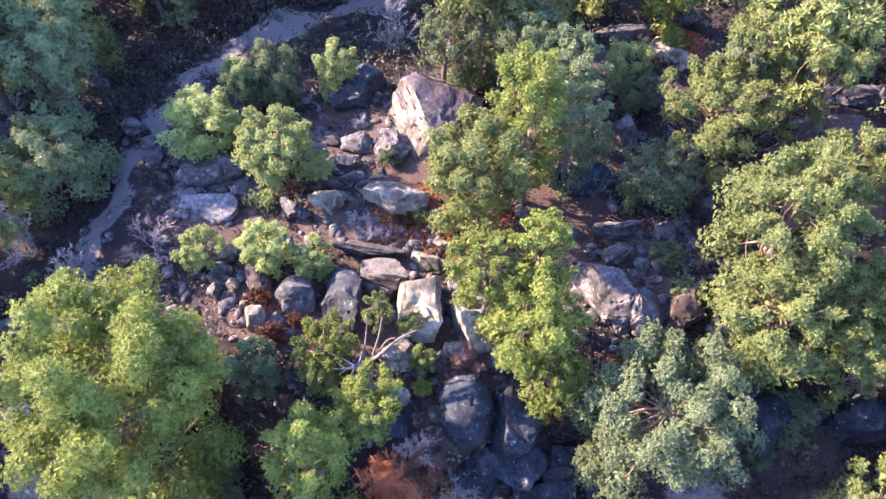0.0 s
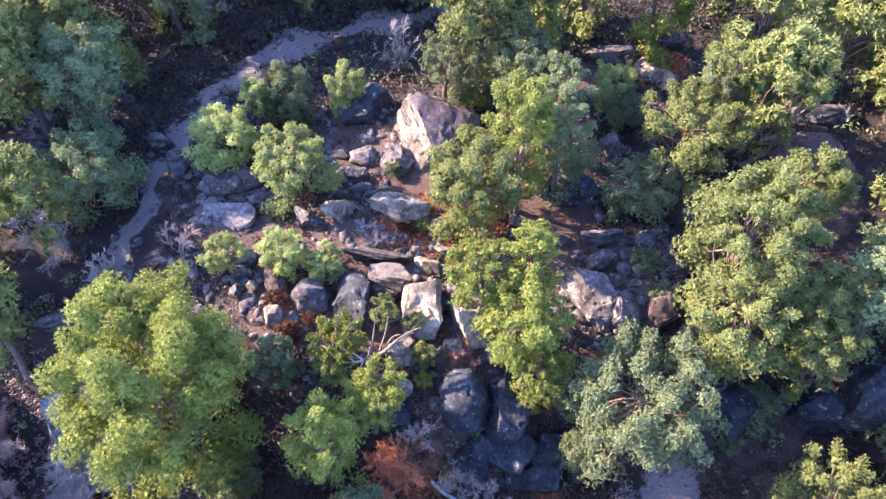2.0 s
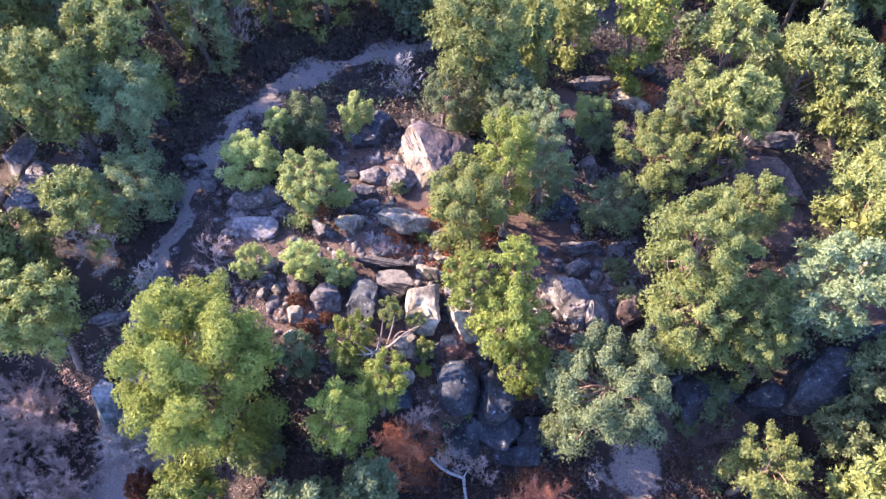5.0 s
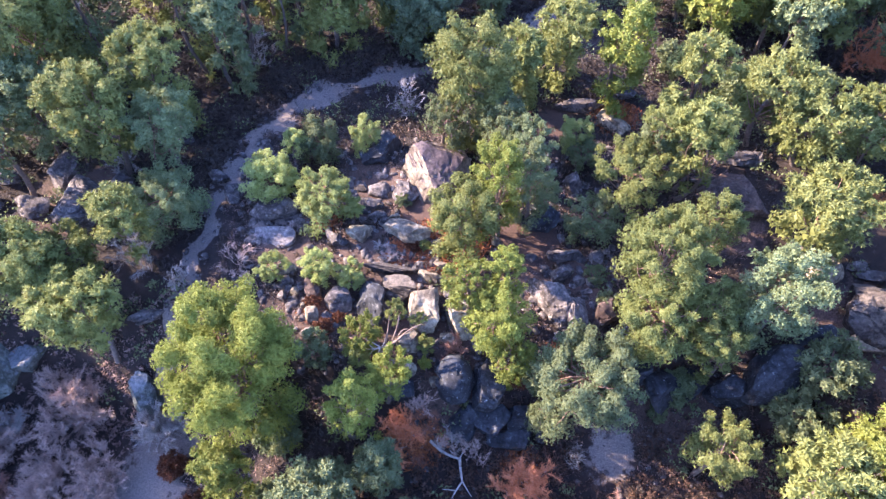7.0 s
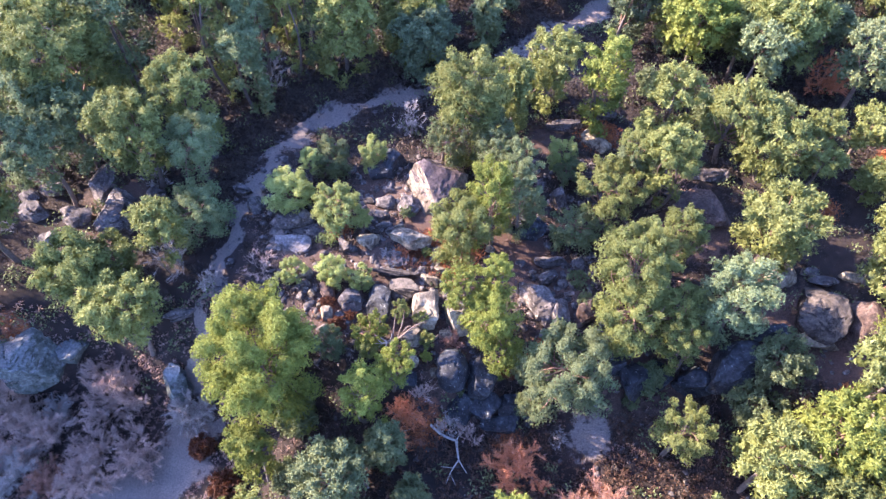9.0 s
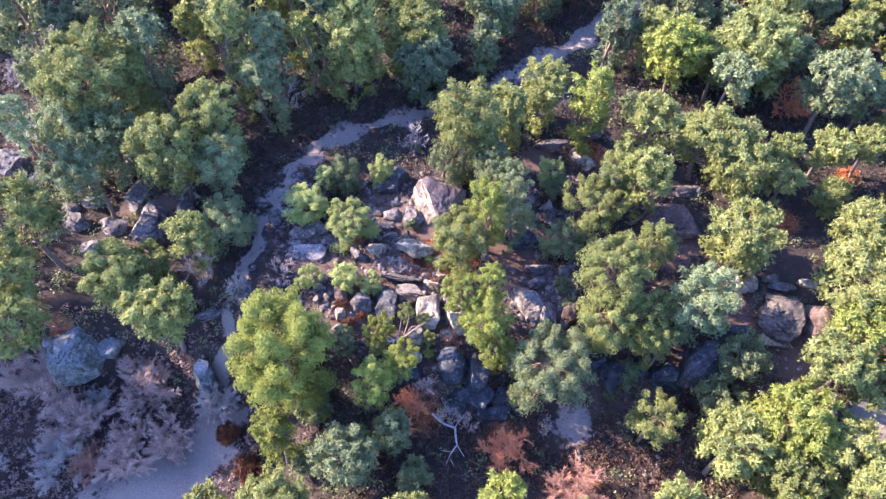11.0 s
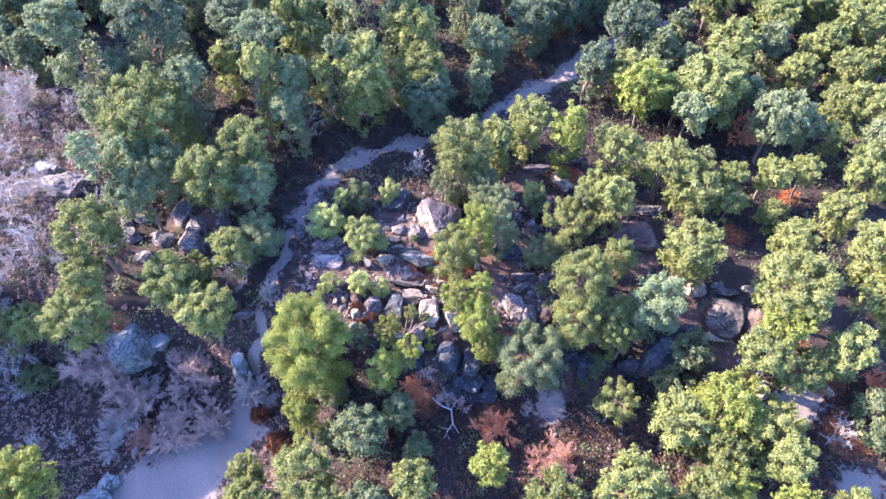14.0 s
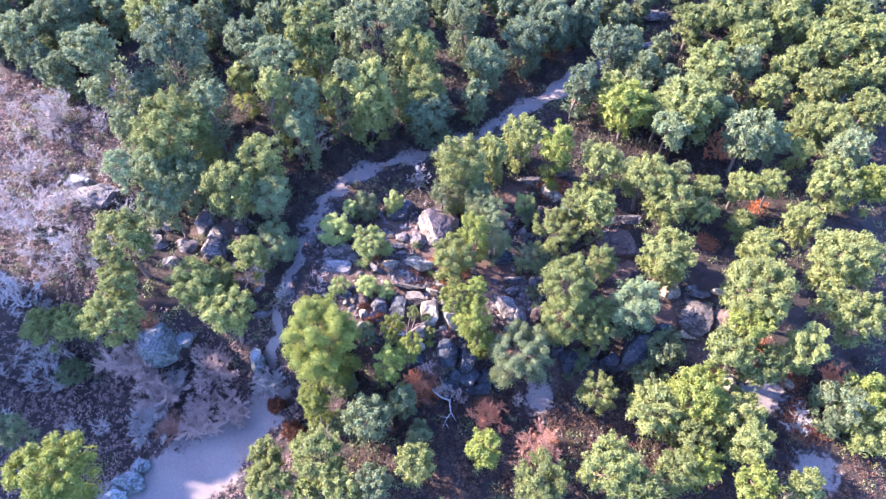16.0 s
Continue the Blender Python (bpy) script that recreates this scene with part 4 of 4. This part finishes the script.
boulder(-0.79, 13.15, 1.42, 1.04, 1.70, 85, 0.5, 'pale', planes=(((-0.6, 0.1, 0.8), 0.6), ((0.2, -0.95, 0.2), 0.7), ((0.8, 0.2, 0.5), 0.75)))
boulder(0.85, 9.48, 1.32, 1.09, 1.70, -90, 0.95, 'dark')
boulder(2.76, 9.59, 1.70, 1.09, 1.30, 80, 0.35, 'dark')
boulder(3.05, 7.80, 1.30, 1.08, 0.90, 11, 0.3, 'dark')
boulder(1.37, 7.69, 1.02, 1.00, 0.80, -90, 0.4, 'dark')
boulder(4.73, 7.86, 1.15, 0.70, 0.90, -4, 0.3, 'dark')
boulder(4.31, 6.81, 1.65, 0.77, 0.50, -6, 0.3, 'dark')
boulder(1.38, 13.77, 0.76, 0.45, 0.68, -8, 0.5, 'grey')
boulder(0.40, 11.62, 0.54, 0.40, 0.60, -8, 0.6, 'pale')
boulder(0.02, 16.48, 0.51, 0.29, 0.43, -25, 0.35, 'pale')
boulder(-1.71, 11.25, 0.78, 0.67, 1.00, 18, 0.6, 'pale')
boulder(-1.72, 9.95, 0.48, 0.45, 0.68, -90, 0.6, 'pale')
boulder(-0.27, 9.45, 0.44, 0.35, 0.52, 0, 0.55, 'pale')
boulder(-2.84, 9.41, 0.96, 0.85, 1.00, 11, 0.6, 'grey')
boulder(0.11, 10.18, 0.52, 0.40, 0.60, -90, 0.5, 'dark')
boulder(5.95, 7.30, 0.69, 0.42, 0.63, -90, 0.6, 'dark')
boulder(-2.01, 8.80, 0.97, 0.54, 0.70, 20, 0.6, 'dark')
boulder(7.73, 17.07, 1.30, 0.49, 0.73, -4, 0.65, 'grey')
boulder(7.20, 15.72, 0.73, 0.68, 0.90, -10, 0.7, 'grey')
boulder(9.39, 16.72, 0.53, 0.49, 0.60, -27, 0.6, 'grey')
boulder(8.29, 15.33, 0.39, 0.28, 0.42, 0, 0.7, 'grey')
boulder(9.01, 15.14, 0.44, 0.30, 0.45, 0, 0.6, 'grey')
boulder(6.61, 13.92, 1.91, 0.90, 1.35, -62, 0.55, 'grey')
boulder(8.07, 12.76, 1.20, 0.75, 1.12, 86, 0.6, 'grey')
boulder(9.56, 12.95, 0.89, 0.84, 1.26, -90, 0.6, 'brown')
boulder(5.95, 19.67, 1.44, 0.79, 1.10, -4, 0.5, 'dark')
boulder(3.46, 17.99, 0.35, 0.30, 0.45, 0, 0.5, 'pale')
boulder(8.58, 22.86, 0.86, 0.65, 0.90, 77, 0.7, 'grey')
boulder(9.81, 30.63, 1.79, 0.45, 0.68, -6, 0.55, 'grey')
boulder(12.03, 28.92, 1.47, 0.67, 0.60, -49, 0.3, 'pale')
boulder(13.24, 31.90, 0.81, 0.69, 0.80, 0, 0.6, 'grey')
boulder(20.12, 24.60, 2.01, 0.60, 0.90, -3, 0.6, 'grey')
boulder(18.37, 21.58, 2.69, 1.61, 1.20, -17, 0.5, 'brown')
boulder(17.40, 22.96, 1.16, 0.35, 0.52, -4, 0.5, 'grey')
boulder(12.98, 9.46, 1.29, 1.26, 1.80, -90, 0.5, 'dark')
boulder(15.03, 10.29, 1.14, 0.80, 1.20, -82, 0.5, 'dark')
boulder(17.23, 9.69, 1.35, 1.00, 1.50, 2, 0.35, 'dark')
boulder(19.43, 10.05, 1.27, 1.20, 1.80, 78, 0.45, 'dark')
boulder(10.97, 11.74, 0.87, 0.85, 1.00, 0, 0.6, 'grey')
boulder(11.79, 10.04, 0.73, 0.64, 0.96, -90, 0.5, 'dark')
boulder(24.83, 13.13, 2.03, 1.90, 1.70, -33, 0.75, 'ledge')
boulder(27.73, 12.73, 1.63, 1.25, 1.30, 88, 0.65, 'brown')
boulder(24.82, 11.35, 1.62, 0.50, 0.60, -13, 0.5, 'pale')
boulder(23.11, 16.07, 1.02, 0.92, 1.00, -90, 0.65, 'pale')
boulder(25.24, 16.58, 0.70, 0.34, 0.50, -10, 0.5, 'grey')
boulder(28.13, 16.30, 1.16, 0.26, 0.39, -12, 0.3, 'pale')
boulder(21.58, 11.88, 1.18, 0.56, 0.80, 15, 0.6, 'dark')
boulder(26.21, 15.81, 1.15, 0.41, 0.50, -8, 0.5, 'grey')
boulder(-23.62, 21.36, 2.18, 1.71, 1.52, -77, 0.4, 'grey')
boulder(-25.71, 24.21, 1.60, 1.03, 0.97, 86, 0.5, 'grey')
boulder(-26.83, 21.10, 1.25, 0.90, 0.87, 6, 0.7, 'grey')
boulder(-29.45, 23.54, 1.02, 0.61, 0.49, 8, 0.4, 'grey')
boulder(-29.96, 21.38, 1.25, 0.89, 0.86, 0, 0.7, 'grey')
boulder(-30.94, 22.93, 0.93, 0.56, 0.39, 0, 0.6, 'grey')
boulder(-27.54, 27.83, 1.37, 0.87, 0.85, -31, 0.5, 'grey')
boulder(-26.10, 12.20, 1.13, 0.98, 1.10, 76, 0.7, 'blue')
boulder(-18.67, 10.19, 1.23, 1.05, 1.50, -90, 0.65, 'blue')
boulder(-14.8, 23.2, 0.86, 0.46, 0.60, -12, 0.6, 'grey')
boulder(-13.7, 21.8, 0.70, 0.87, 0.72, 0, 0.5, 'grey')
boulder(-17.5, 13.5, 0.93, 0.42, 0.63, 23, 0.5, 'grey')
boulder(-18.5, 27.6, 0.76, 0.37, 0.55, 0, 0.5, 'grey')
boulder(-21.3, 23.2, 0.84, 0.66, 0.68, 0, 0.6, 'grey')
boulder(-21.2, 18.9, 0.81, 0.54, 0.58, 12, 0.5, 'grey')
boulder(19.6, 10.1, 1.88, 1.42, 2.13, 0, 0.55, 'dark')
boulder(-17.8, 13.6, 1.12, 0.53, 0.80, 23, 0.5, 'grey')
boulder(-28.1, 19.2, 1.07, 0.64, 0.53, 0, 0.5, 'grey')
boulder(-37.5, 26.5, 2.89, 1.46, 1.20, -6, 0.4, 'grey')
boulder(-40.5, 29.3, 1.95, 0.99, 0.90, 0, 0.5, 'blue')
boulder(-29.2, -0.2, 1.18, 0.80, 1.00, 23, 0.5, 'blue')
boulder(-29.7, -2.0, 1.74, 1.09, 1.20, 23, 0.5, 'blue')
boulder(-30.6, -2.9, 1.12, 0.74, 1.00, 0, 0.6, 'blue')
boulder(27.4, 6.7, 0.68, 0.85, 0.80, 0, 0.6, 'pale')
boulder(32.9, 6.8, 0.45, 0.61, 0.80, 0, 0.6, 'pale')
boulder(28.1, 60.5, 2.00, 1.04, 1.00, 0, 0.5, 'grey')
boulder(27.3, 54.6, 1.94, 1.32, 0.60, 0, 0.5, 'grey')
# dead wood: limbs from point to point, with their radii
dead_wood('dead_tree', 'weathered windblown dead pine with bleached roots, leaning over the boulders', 'dead tree', [((-3.35, 10.19, -0.65), (-3.15, 10.19, 1.71), 0.12, 0.1, DEADBARK), ((-3.15, 10.19, 1.71), (-1.89, 10.61, 2.56), 0.1, 0.06, DEADBARK), ((-1.89, 10.61, 2.56), (-0.92, 11.09, 2.86), 0.06, 0.02, DEADBARK), ((-2.91, 10.33, 1.80), (-2.67, 11.35, 3.32), 0.05, 0.02, DEADBARK), ((-2.52, 10.44, 2.16), (-2.15, 11.38, 3.34), 0.045, 0.02, DEADBARK), ((-2.27, 10.54, 2.22), (-1.67, 10.74, 2.94), 0.04, 0.015, DEADBARK), ((-3.20, 10.19, 1.71), (-3.94, 10.37, 2.41), 0.045, 0.012), ((-3.20, 10.19, 1.71), (-3.78, 10.13, 2.26), 0.04, 0.012), ((-3.20, 10.19, 1.71), (-3.94, 9.93, 2.13), 0.04, 0.012), ((-3.20, 10.19, 1.71), (-3.73, 9.82, 1.77), 0.035, 0.012), ((-3.20, 10.19, 1.71), (-3.41, 9.68, 1.69), 0.045, 0.012), ((-3.11, 10.19, 1.71), (-2.79, 9.84, 1.49), 0.04, 0.012), ((-3.11, 10.23, 1.73), (-2.92, 10.54, 2.22), 0.03, 0.01), ((-1.70, 10.82, 2.39), (-1.35, 10.77, 2.96), 0.03, 0.01, DEADBARK)], DEADWOOD)
dead_wood('dead_tree', 'white barkless fallen dead tree on the slope', 'dead tree', [((-0.48, 6.73, -3.52), (1.24, 5.77, -3.84), 0.1, 0.08), ((1.24, 5.77, -3.84), (1.39, 4.49, -3.75), 0.09, 0.06), ((1.39, 4.49, -3.75), (0.60, 2.93, -3.55), 0.06, 0.02), ((1.39, 4.49, -3.75), (1.89, 3.56, -3.45), 0.05, 0.015), ((0.96, 3.98, -3.77), (0.23, 3.90, -3.23), 0.04, 0.012), ((0.85, 3.55, -3.75), (1.17, 2.88, -3.58), 0.04, 0.012), ((1.24, 5.77, -3.84), (1.74, 6.32, -3.20), 0.04, 0.012), ((0.38, 6.31, -3.79), (0.00, 6.77, -2.91), 0.04, 0.012)], DEADWOOD)
dead_wood('fallen_log', 'pale fallen log among rusty bracken', 'log', [((-0.65, 18.34, 0.02), (0.54, 17.47, 0.07), 0.07, 0.05)], DEADWOOD)
dead_wood('fallen_branch', 'bare pinkish fallen branch beside the trees', 'branch', [((12.24, 19.90, 0.11), (13.97, 19.73, 0.59), 0.06, 0.03), ((12.86, 19.79, 0.34), (13.26, 19.98, 0.75), 0.03, 0.01)], DEADWOOD)


# smaller blocks that lie between the big boulders of the ledge
ledge_rng = np.random.default_rng(57)
big = [(o.location.x, o.location.y, max(o.dimensions.x, o.dimensions.y) * 0.42) for o in scene.objects if o.name.startswith("boulder")]
for k in range(150):
    bx, by, br = ledge_rng.uniform(-11, 11), ledge_rng.uniform(11, 25), ledge_rng.uniform(0.22, 0.62)
    rocky = float(spots(np.array([bx]), np.array([by]), ROCKY)[0])
    if rocky > 0 and all(math.hypot(bx - a, by - b) > r + 0.5 * br for a, b, r in big):
        big.append((bx, by, br * 0.8))
        boulder(bx, by, br, br * ledge_rng.uniform(0.45, 0.9), br * ledge_rng.uniform(0.45, 0.8), ledge_rng.uniform(-60, 60), ledge_rng.uniform(0.25, 0.6), ("grey", "pale", "grey")[k % 3])

# the close wood behind the path, and the leafless birches on the heath
fill_rng = np.random.default_rng(31)
taken = [(o.location.x, o.location.y) for o in scene.objects if o.name.split(".")[0] in ("pine_tree", "evergreen_tree", "birch", "boulder")]


def room(x, y, gap):
    return all((x - a) ** 2 + (y - b) ** 2 > gap * gap for a, b in taken) and float(on_path(np.array([x]), np.array([y]))[0]) < -1.2


for gy in range(10):
    for gx in range(46):
        fx, fy = -64 + 2.9 * gx + fill_rng.uniform(-0.9, 0.9), 41 + 2.9 * gy + fill_rng.uniform(-0.9, 0.9)
        size = fill_rng.uniform(1.1, 1.9)
        gap = 4.3 if -44 < fx < 22 and fy < 57 else 3.0
        if abs(fx) < 30 + 0.72 * (fy - 8) and room(fx, fy, gap):
            taken.append((fx, fy))
            if fx < -24 and fy < 46 and fill_rng.uniform() < 0.6:
                bare(fx, fy, size * 0.9, size * 1.7, "grey")
            else:
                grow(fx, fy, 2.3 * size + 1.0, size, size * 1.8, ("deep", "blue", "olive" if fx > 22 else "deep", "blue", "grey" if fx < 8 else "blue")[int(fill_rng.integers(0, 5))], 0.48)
for k in range(110):
    fx, fy = fill_rng.uniform(-50, -22), fill_rng.uniform(2, 42)
    if fx < -20 - 0.35 * (fy - 4) and room(fx, fy, 2.0):
        taken.append((fx, fy))
        size = fill_rng.uniform(1.0, 1.8)
        bare(fx, fy, size, size * 1.6, "grey")

# low young trees between the crowns of the close wood, clear of the boulders, the sand and the leaf litter
rocks = [(o.location.x, o.location.y) for o in scene.objects if o.name.startswith("boulder")]
for gy in range(20):
    for gx in range(42):
        fx, fy = -46 + 2.4 * gx + fill_rng.uniform(-0.8, 0.8), -5 + 2.4 * gy + fill_rng.uniform(-0.8, 0.8)
        size = fill_rng.uniform(0.8, 1.35)
        inside = fx > 15 and abs(fx) < 30 + 0.72 * (fy - 8)
        here = np.array([fx]), np.array([fy])
        clear = float(spots(*here, SAND + LITTER + BROWN)[0]) < -0.6 and all(math.hypot(fx - a, fy - b) > (3.4 if fy < b else 2.0) for a, b in rocks)
        if inside and clear and room(fx, fy, 3.3):
            taken.append((fx, fy))
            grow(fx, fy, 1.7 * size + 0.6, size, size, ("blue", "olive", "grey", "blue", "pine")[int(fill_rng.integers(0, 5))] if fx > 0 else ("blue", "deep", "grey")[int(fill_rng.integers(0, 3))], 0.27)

# unseen tall trees, added past the west edge to shade heath and flat
shade_rng = np.random.default_rng(77)
for k in range(12):
    wx, wy = -64 - 5 * (k % 2) + shade_rng.uniform(-1, 1), 2 + 1.6 * k + shade_rng.uniform(-0.8, 0.8)
    grow(wx, wy, shade_rng.uniform(8.5, 11.0), shade_rng.uniform(3.4, 4.4), shade_rng.uniform(4.5, 5.5), ("pine", "olive", "blue")[k % 3], 0.95)

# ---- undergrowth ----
scatter("heather", "dry purple-brown heather and twigs over the forest floor", "heather", SHADE_SCRUB, 8000, 5,
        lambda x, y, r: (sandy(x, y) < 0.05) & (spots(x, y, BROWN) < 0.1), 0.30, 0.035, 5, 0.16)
scatter("bracken", "rusty orange bracken and fallen leaves", "bracken", BRACKEN, 900000, 6,
        lambda x, y, r: (spots(x, y, LITTER) > r.uniform(-0.25, 0.5, len(x))) & (sandy(x, y) < 0.1), 0.24, 0.05, 5, 0.14)


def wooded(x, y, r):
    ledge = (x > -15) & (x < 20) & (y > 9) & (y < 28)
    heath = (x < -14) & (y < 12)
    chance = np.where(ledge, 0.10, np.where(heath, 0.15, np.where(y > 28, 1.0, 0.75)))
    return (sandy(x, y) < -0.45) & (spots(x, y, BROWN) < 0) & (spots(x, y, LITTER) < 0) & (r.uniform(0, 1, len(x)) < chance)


def ledge_floor(x, y, r):
    return (x > -14) & (x < 19) & (y > 5) & (y < 29) & (sandy(x, y) < -0.1) & (spots(x, y, BROWN) < 0.1) & ((spots(x, y, ROCKY) < 0.1) | (r.uniform(0, 1, len(x)) < 0.3))


def bank(x, y, r):
    near = on_path(x, y)
    return (near < -0.55) & (near > -3.6) & (on_path(x + 1.2, y - 0.8) > near) & (y > 19)


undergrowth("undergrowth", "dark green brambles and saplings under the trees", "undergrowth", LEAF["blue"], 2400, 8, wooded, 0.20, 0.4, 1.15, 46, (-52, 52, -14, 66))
undergrowth("scrub", "dry brown scrub, darkened for shade, on the floor of the wood", "scrub", SHADE_SCRUB, 4200, 28, wooded, 0.18, 0.35, 0.9, 40, (-52, 52, -14, 66))
undergrowth("low_scrub", "low dry scrub between the boulders of the ledge", "scrub", SHADE_SCRUB, 2300, 38, ledge_floor, 0.13, 0.12, 0.42, 26, (-14, 19, 5, 29))
scatter("dry_grass", "tufts of dry pinkish-brown grass and heather on the ledge", "grass", HEATHER, 5200, 41, ledge_floor, 0.30, 0.018, 8, 0.10, (-14, 19, 5, 29))
undergrowth("brush", "tall brown brush, darkened for shade, under the close trees", "brush", SHADE_SCRUB, 2900, 48, wooded, 0.20, 0.5, 1.15, 44, (-36, 40, 24, 58))
undergrowth("thicket", "dense brown scrub, darkened for shade, along the bank beside the path", "thicket", SHADE_SCRUB, 5200, 18, bank, 0.17, 0.6, 1.3, 80, (-24, 24, 16, 54))


def heathy(x, y, r):
    heath = (x < -14) & (y < np.where(x < -30 - 0.35 * (y - 14), 48, 15 + 0.06 * (x + 14)))
    return heath & (sandy(x, y) < -0.12)


def slope(x, y, r):
    return (x > -8) & (y < 8.5) & (y < 6 + 0.12 * x) & (sandy(x, y) < -0.1)


undergrowth("dry_scrub", "rusty brown dry scrub and dead bracken on the slope", "scrub", RUSTY, 5200, 58, slope, 0.17, 0.2, 0.55, 18, (-8, 44, -12, 9))
undergrowth("heath", "purple-brown dry heath in low clumps beside the path", "heath", HEATHER, 14500, 9, heathy, 0.16, 0.12, 0.42, 15, (-58, -14, -10, 48))
stones("rubble", "loose grey sandstone rubble on the ledge", 1800, 12, lambda x, y, r: (spots(x, y, BROWN) < 0.2), 0.06, 0.36, (-13, 12, 10, 27), STONE["grey"])
stones("rubble", "scattered stones on the sandy slope", 500, 13, lambda x, y, r: (on_path(x, y) < -0.1), 0.05, 0.24, (-8, 30, 2, 12), STONE["grey"])
stones("gravel", "stones and gravel strewn over the shaded sandy path", 5200, 14, lambda x, y, r: (on_path(x, y) > -0.7) & (on_path(x, y) < r.uniform(-0.6, 0.9, len(x))), 0.05, 0.30, (-18, 12, 14, 44), STONE["grey"])
